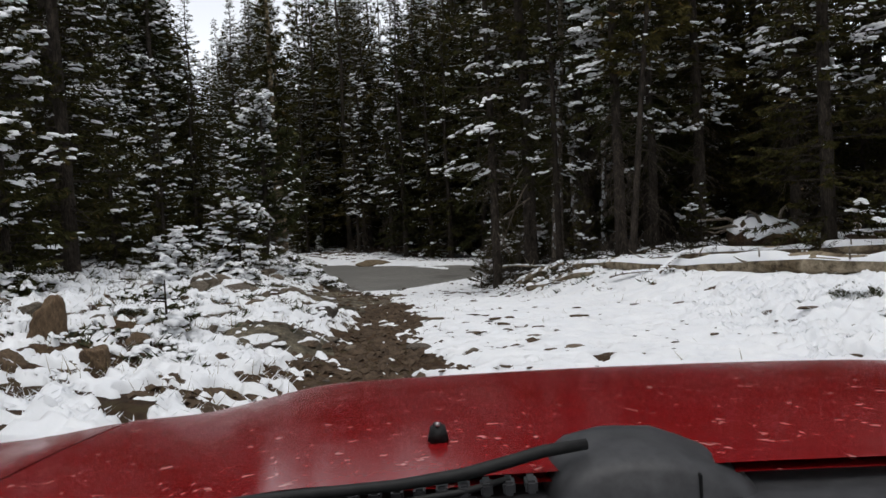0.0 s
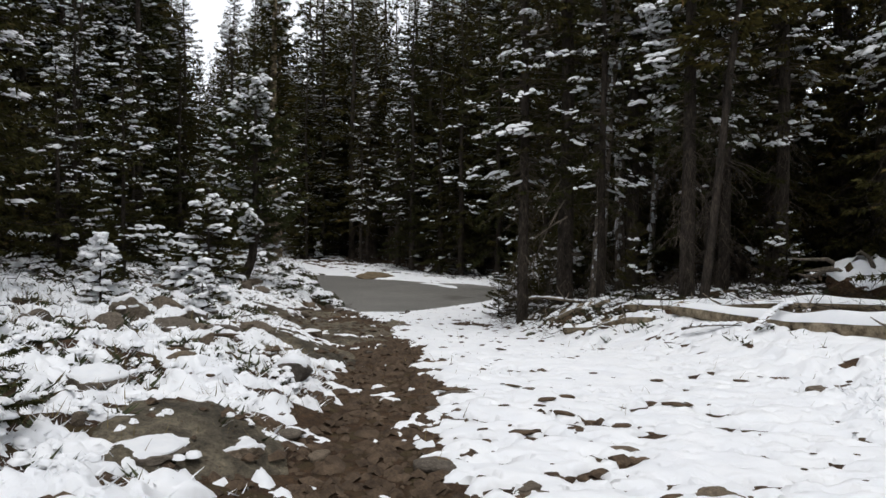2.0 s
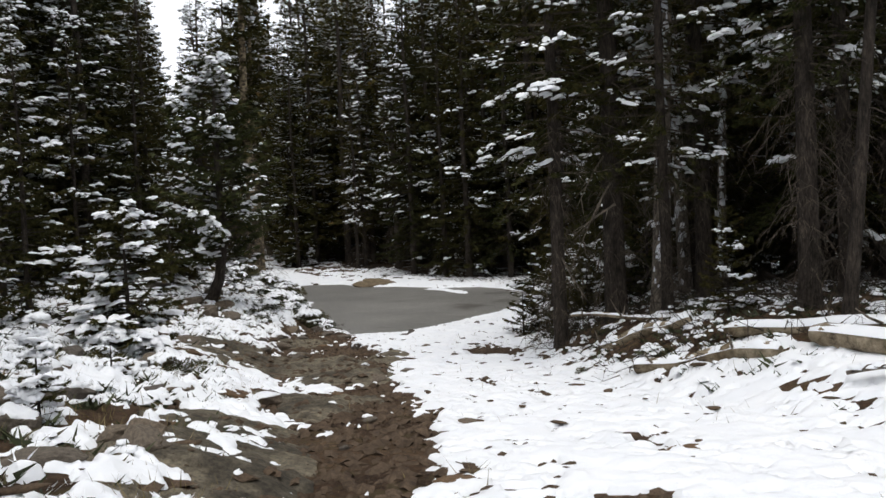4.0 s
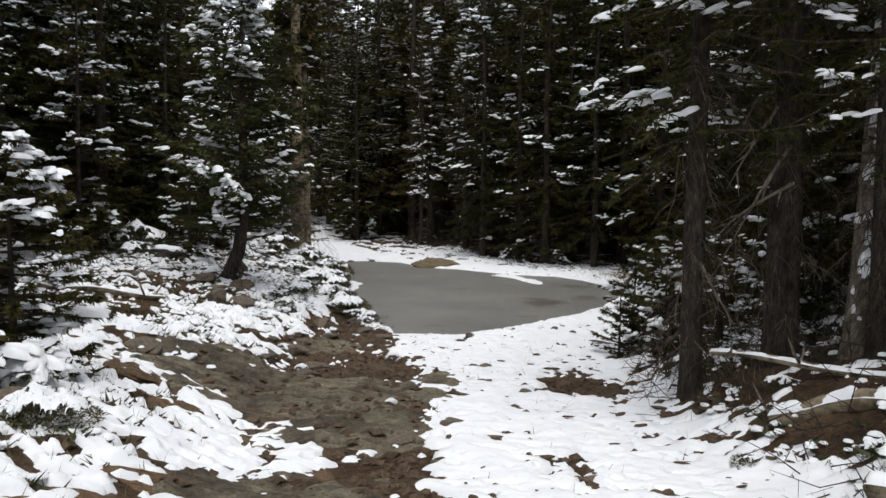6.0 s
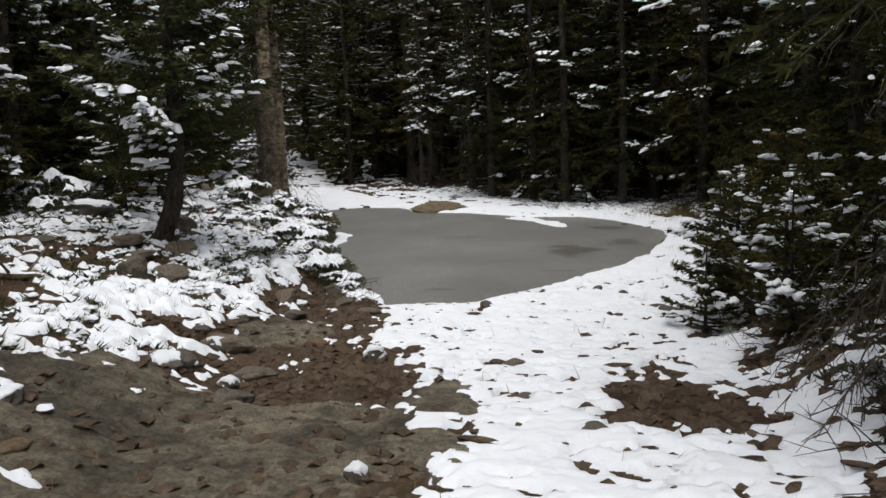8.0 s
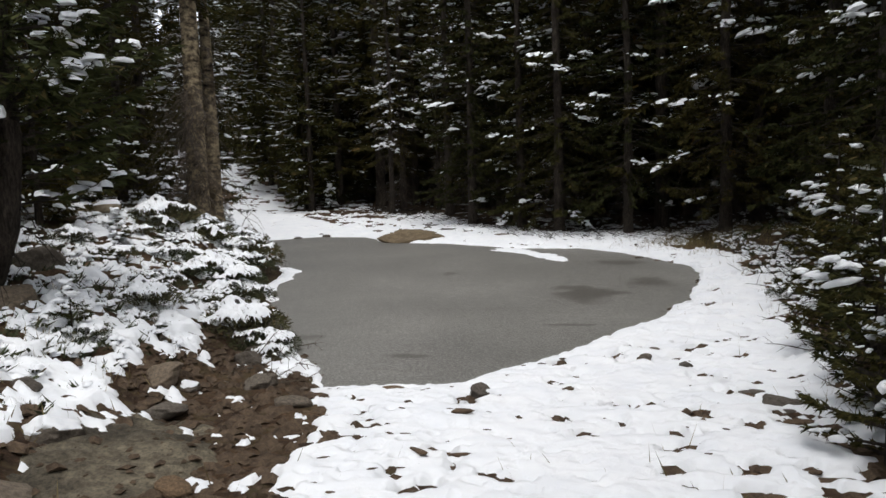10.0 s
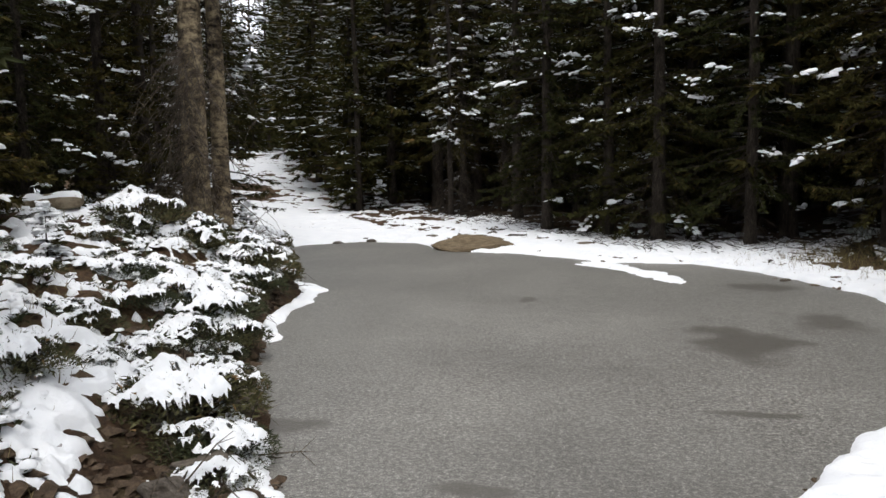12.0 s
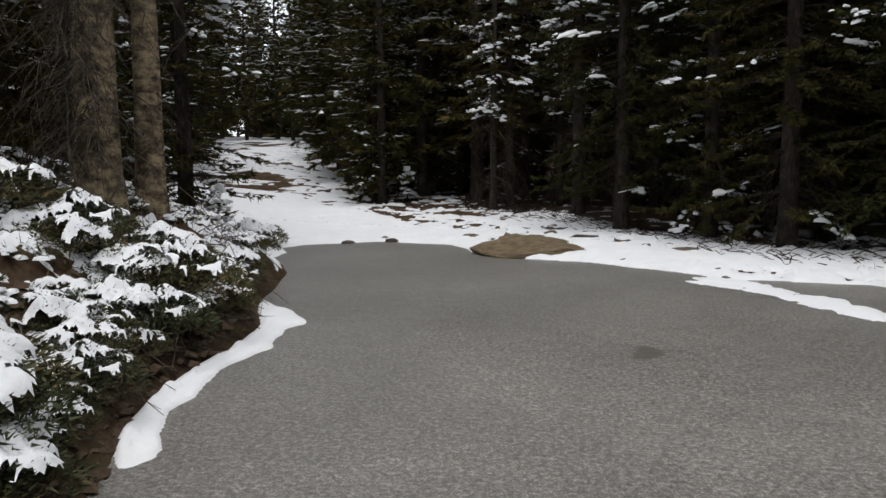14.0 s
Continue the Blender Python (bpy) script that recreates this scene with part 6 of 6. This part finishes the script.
def root_mound(x, y):
    root = new("uprooted_stump")
    z = gz(x, y)
    body, snowy = stone_mesh("earth_mound", 91, 4, SOIL, 0.75, True)
    for me in (body, snowy):
        for v in me.vertices:
            if v.co.z > 0:
                ridge = max(0.0, 1 - abs(v.co.x + 0.25) / 1.1) * max(0.0, 1 - abs(v.co.y) / 1.2)
                v.co.z = v.co.z * (0.35 + 0.75 * ridge) + 0.2 * noise.noise(v.co * 3.1) + 0.1 * noise.noise(v.co * 7.0)
    broken = bmesh.new()
    broken.from_mesh(snowy)
    bmesh.ops.delete(broken, geom=[f for f in broken.faces if noise.noise(f.calc_center_median() * 3.7) > 0.42], context="FACES")
    broken.to_mesh(snowy)
    broken.free()
    part("earth_mound", body, root, "dark clump of earth", Matrix.Diagonal((1.05, 0.6, 0.85, 1)))
    part("snow_cap", snowy, root, "thick cap of snow", Matrix.Diagonal((1.06, 0.61, 0.86, 1)))
    side_clump = part("earth_clump", body, root, "dark clump of earth", pose(0.75, 0.1, -0.05, 0, 0, 60) @ Matrix.Diagonal((0.5, 0.4, 0.42, 1)))
    part("snow_cap", snowy, side_clump, "thick cap of snow")
    rs = np.random.RandomState(5)
    for k in range(9):
        a = rs.rand() * 6.28
        d = np.array([math.cos(a), 0.5 * math.sin(a), 0.1 + 0.5 * rs.rand()])
        st = Soup()
        p = np.array([d * 0.5, d * 0.95 + [0, 0, 0.1], d * 1.35 + [0, 0, -0.1 * rs.rand()], d * 1.6 + [0, 0, -0.3 * rs.rand()]])
        tube(st, p, [0.05, 0.04, 0.025, 0.01], 5)
        part("root", st.mesh("root", GREY_WOOD, True), root)
    root.matrix_basis = pose(x, y, z + 0.15, 0, 0, -25)
    tagged(root, "uprooted stump mound with bare roots under snow", "stump")


root_mound(7.35, 19.9)


# ---- the red truck whose hood stands before the first eye ----
def truck():
    root = new("pickup_truck")
    root.matrix_basis = pose(0.656, 1.988, 2.922, 0, 0, 2.38)
    CENTRE, FRONT, REAR = 0.22, 1.85, 0.93

    def hood_z(u, v):
        e = abs(u - CENTRE)
        t = (v - REAR) / (FRONT - REAR)
        dome = 1 - float(smooth(0.4 + 0.06 * t, 0.78 + 0.06 * t, e * (0.65 if u > CENTRE else 1.0)))
        z = -0.318 - 0.052 * t * t - 0.012 * t - 0.045 * (1 - dome) - 0.035 * (e / 1.15) ** 2 - 0.015 * float(smooth(0.95, 1.2, e))
        return z - 0.12 * float(smooth(0.93, 1.08, t)) ** 2

    def sheet(name, us, vs, zf, mat, label=""):
        v = np.array([[(u, w, zf(u, w)) for u in us] for w in vs])
        n = len(us)
        i = np.arange(len(vs) - 1)[:, None] * n + np.arange(n - 1)[None]
        f = np.stack([np.stack([i, i + 1, i + 1 + n], -1), np.stack([i, i + 1 + n, i + n], -1)], 2).reshape(-1, 3)
        low = v.reshape(-1, 3) - [0, 0, 0.012]
        soup = Soup()
        soup.add(v.reshape(-1, 3), f)
        soup.add(low, f[:, ::-1])
        return part(name, soup.mesh(name, mat, True), root, label)

    sheet("hood", np.linspace(CENTRE - 0.96, CENTRE + 0.96, 70), np.linspace(REAR, FRONT + 0.06, 40), hood_z, PAINT, "dusty red painted hood with a raised centre")
    for sgn in (-1, 1):
        us = np.linspace(0.967, 1.34, 16) * sgn + CENTRE
        fender = sheet("fender", us[:: sgn], np.linspace(REAR - 0.1, FRONT + 0.02, 24), lambda u, v: hood_z(u, v) - 0.25 * float(smooth(1.27, 1.34, abs(u - CENTRE))) ** 2, PAINT, "red front fender")
        bm = bmesh.new()
        bmesh.ops.create_cube(bm, size=1.0)
        bmesh.ops.scale(bm, vec=(0.03, 0.95, 0.3), verts=bm.verts)
        bmesh.ops.translate(bm, vec=(CENTRE + 1.325 * sgn, 1.4, -0.82), verts=bm.verts)
        bmesh.ops.bevel(bm, geom=bm.edges, offset=0.01, segments=2, affect="EDGES")
        part("fender_side", bm_mesh(bm, "fender_side", PAINT, False), fender)
        wheel = new("wheel")
        wheel.parent = root
        gr = gz(0.6, 3.3) - 2.922
        wheel.matrix_basis = pose(CENTRE + 1.15 * sgn, 1.35, gr + 0.4, 0, 90, 0)
        bm = bmesh.new()
        bmesh.ops.create_cone(bm, cap_ends=True, segments=40, radius1=0.4, radius2=0.4, depth=0.26)
        bmesh.ops.bevel(bm, geom=[e for e in bm.edges if len(e.link_faces) == 2 and e.calc_face_angle(0) > 1], offset=0.05, segments=3, affect="EDGES")
        part("tyre", bm_mesh(bm, "tyre", PLASTIC), wheel, "black rubber tyre")
        bm = bmesh.new()
        bmesh.ops.create_cone(bm, cap_ends=True, segments=32, radius1=0.22, radius2=0.19, depth=0.275)
        part("rim", bm_mesh(bm, "rim", STEEL, False), wheel, "steel rim")
        bm = bmesh.new()
        bmesh.ops.create_cube(bm, size=1.0)
        bmesh.ops.scale(bm, vec=(0.26, 0.06, 0.16), verts=bm.verts)
        bmesh.ops.translate(bm, vec=(CENTRE + 0.85 * sgn, FRONT + 0.07, -0.66), verts=bm.verts)
        bmesh.ops.bevel(bm, geom=bm.edges, offset=0.02, segments=2, affect="EDGES")
        part("headlight", bm_mesh(bm, "headlight", STEEL, False), root, "clear headlight")
    for name, size, at, mat in [("grille", (1.1, 0.05, 0.26), (CENTRE, FRONT + 0.05, -0.66), PLASTIC), ("bumper", (2.6, 0.16, 0.22), (CENTRE, FRONT + 0.1, -0.98), PLASTIC),
                                ("chassis", (1.3, 1.5, 0.18), (CENTRE, 1.1, -1.1), PLASTIC), ("cowl", (2.6, 0.6, 0.03), (CENTRE, 0.69, -0.362), PLASTIC)]:
        bm = bmesh.new()
        bmesh.ops.create_cube(bm, size=1.0)
        bmesh.ops.scale(bm, vec=size, verts=bm.verts)
        bmesh.ops.translate(bm, vec=at, verts=bm.verts)
        bmesh.ops.bevel(bm, geom=bm.edges, offset=0.012, segments=2, affect="EDGES")
        part(name, bm_mesh(bm, name, mat, False), root)
    outline = [(0.1, -0.375), (0.106, -0.33), (0.119, -0.294), (0.145, -0.276), (0.194, -0.266), (0.262, -0.269), (0.316, -0.29), (0.36, -0.315), (0.38, -0.375)]
    mid_u, rings = 0.24, []
    bm = bmesh.new()
    for v, k, drop in ((1.07, 0.8, 0.03), (1.05, 0.93, 0.008), (1.01, 0.98, 0.0), (0.95, 0.99, 0.002), (0.905, 0.97, 0.008), (0.89, 0.92, 0.016)):
        rings.append([bm.verts.new((mid_u + (u - mid_u) * k, v, -0.4 + (z - drop + 0.375) * (0.6 + 0.4 * k))) for u, z in outline])
    for a, b in zip(rings, rings[1:]):
        for i in range(len(outline) - 1):
            bm.faces.new((a[i], a[i + 1], b[i + 1], b[i]))
    bm.faces.new(rings[0][::-1])
    bm.faces.new(rings[-1])
    bmesh.ops.recalc_face_normals(bm, faces=bm.faces)
    bmesh.ops.subdivide_edges(bm, edges=bm.edges, cuts=1, smooth=0.6)
    cover = part("wiper_cover", bm_mesh(bm, "wiper_cover", PLASTIC), root, "rounded dark grey wiper cover")
    for u, z, w, h in ((0.283, -0.302, 0.004, 0.045), (0.31, -0.318, 0.045, 0.016)):
        bm = bmesh.new()
        bmesh.ops.create_cube(bm, size=1.0)
        bmesh.ops.scale(bm, vec=(w, 0.008, h), verts=bm.verts)
        bmesh.ops.translate(bm, vec=(u, 0.891, z - 0.036), verts=bm.verts)
        bmesh.ops.bevel(bm, geom=bm.edges, offset=0.0015, segments=2, affect="EDGES")
        part("cover_slot", bm_mesh(bm, "cover_slot", RUBBER, False), cover, "black slot in the cover")
    arm_path = np.array([(-0.42, 0.85, -0.309), (-0.3, 0.86, -0.306), (-0.182, 0.87, -0.302), (-0.068, 0.88, -0.3), (0.01, 0.9, -0.298), (0.064, 0.91, -0.289), (0.106, 0.92, -0.282), (0.16, 0.93, -0.279)])
    s = Soup()
    arm_path[:, 2] -= 0.008
    tube(s, arm_path, [0.005, 0.006, 0.007, 0.007, 0.008, 0.008, 0.008, 0.007], 8)
    arm = part("wiper_arm", s.mesh("wiper_arm", RUBBER, True), root, "black wiper arm")
    s = Soup()
    tube(s, arm_path[:6] + [0, -0.012, -0.016], [0.004] * 6, 6)
    part("wiper_blade", s.mesh("wiper_blade", RUBBER, True), arm, "black rubber wiper blade")
    for k in range(9):
        bm = bmesh.new()
        bmesh.ops.create_cube(bm, size=1.0)
        bmesh.ops.scale(bm, vec=(0.014, 0.03, 0.016), verts=bm.verts)
        bmesh.ops.translate(bm, vec=(-0.12 + 0.026 * k, 0.9, -0.326 + 0.0006 * k), verts=bm.verts)
        bmesh.ops.bevel(bm, geom=bm.edges, offset=0.003, segments=2, affect="EDGES")
        part("cowl_rib", bm_mesh(bm, "cowl_rib", PLASTIC, False), root)
    bm = bmesh.new()
    bmesh.ops.create_cube(bm, size=1.0)
    bmesh.ops.scale(bm, vec=(0.031, 0.034, 0.026), verts=bm.verts)
    for v in bm.verts:
        if v.co.z > 0:
            v.co.x *= 0.62
            v.co.y *= 0.6
    bmesh.ops.bevel(bm, geom=bm.edges, offset=0.004, segments=3, affect="EDGES")
    bmesh.ops.translate(bm, vec=(-0.021, 1.1, hood_z(-0.021, 1.1) + 0.012), verts=bm.verts)
    nozzle = part("washer_nozzle", bm_mesh(bm, "washer_nozzle", RUBBER), root, "small black washer nozzle")
    bm = bmesh.new()
    bmesh.ops.create_icosphere(bm, subdivisions=2, radius=0.004)
    bmesh.ops.translate(bm, vec=(-0.021, 1.09, hood_z(-0.021, 1.1) + 0.026), verts=bm.verts)
    part("jet", bm_mesh(bm, "jet", STEEL), nozzle)
    tagged(root, "front end of a red off-road truck with dusty hood", "truck")


truck()
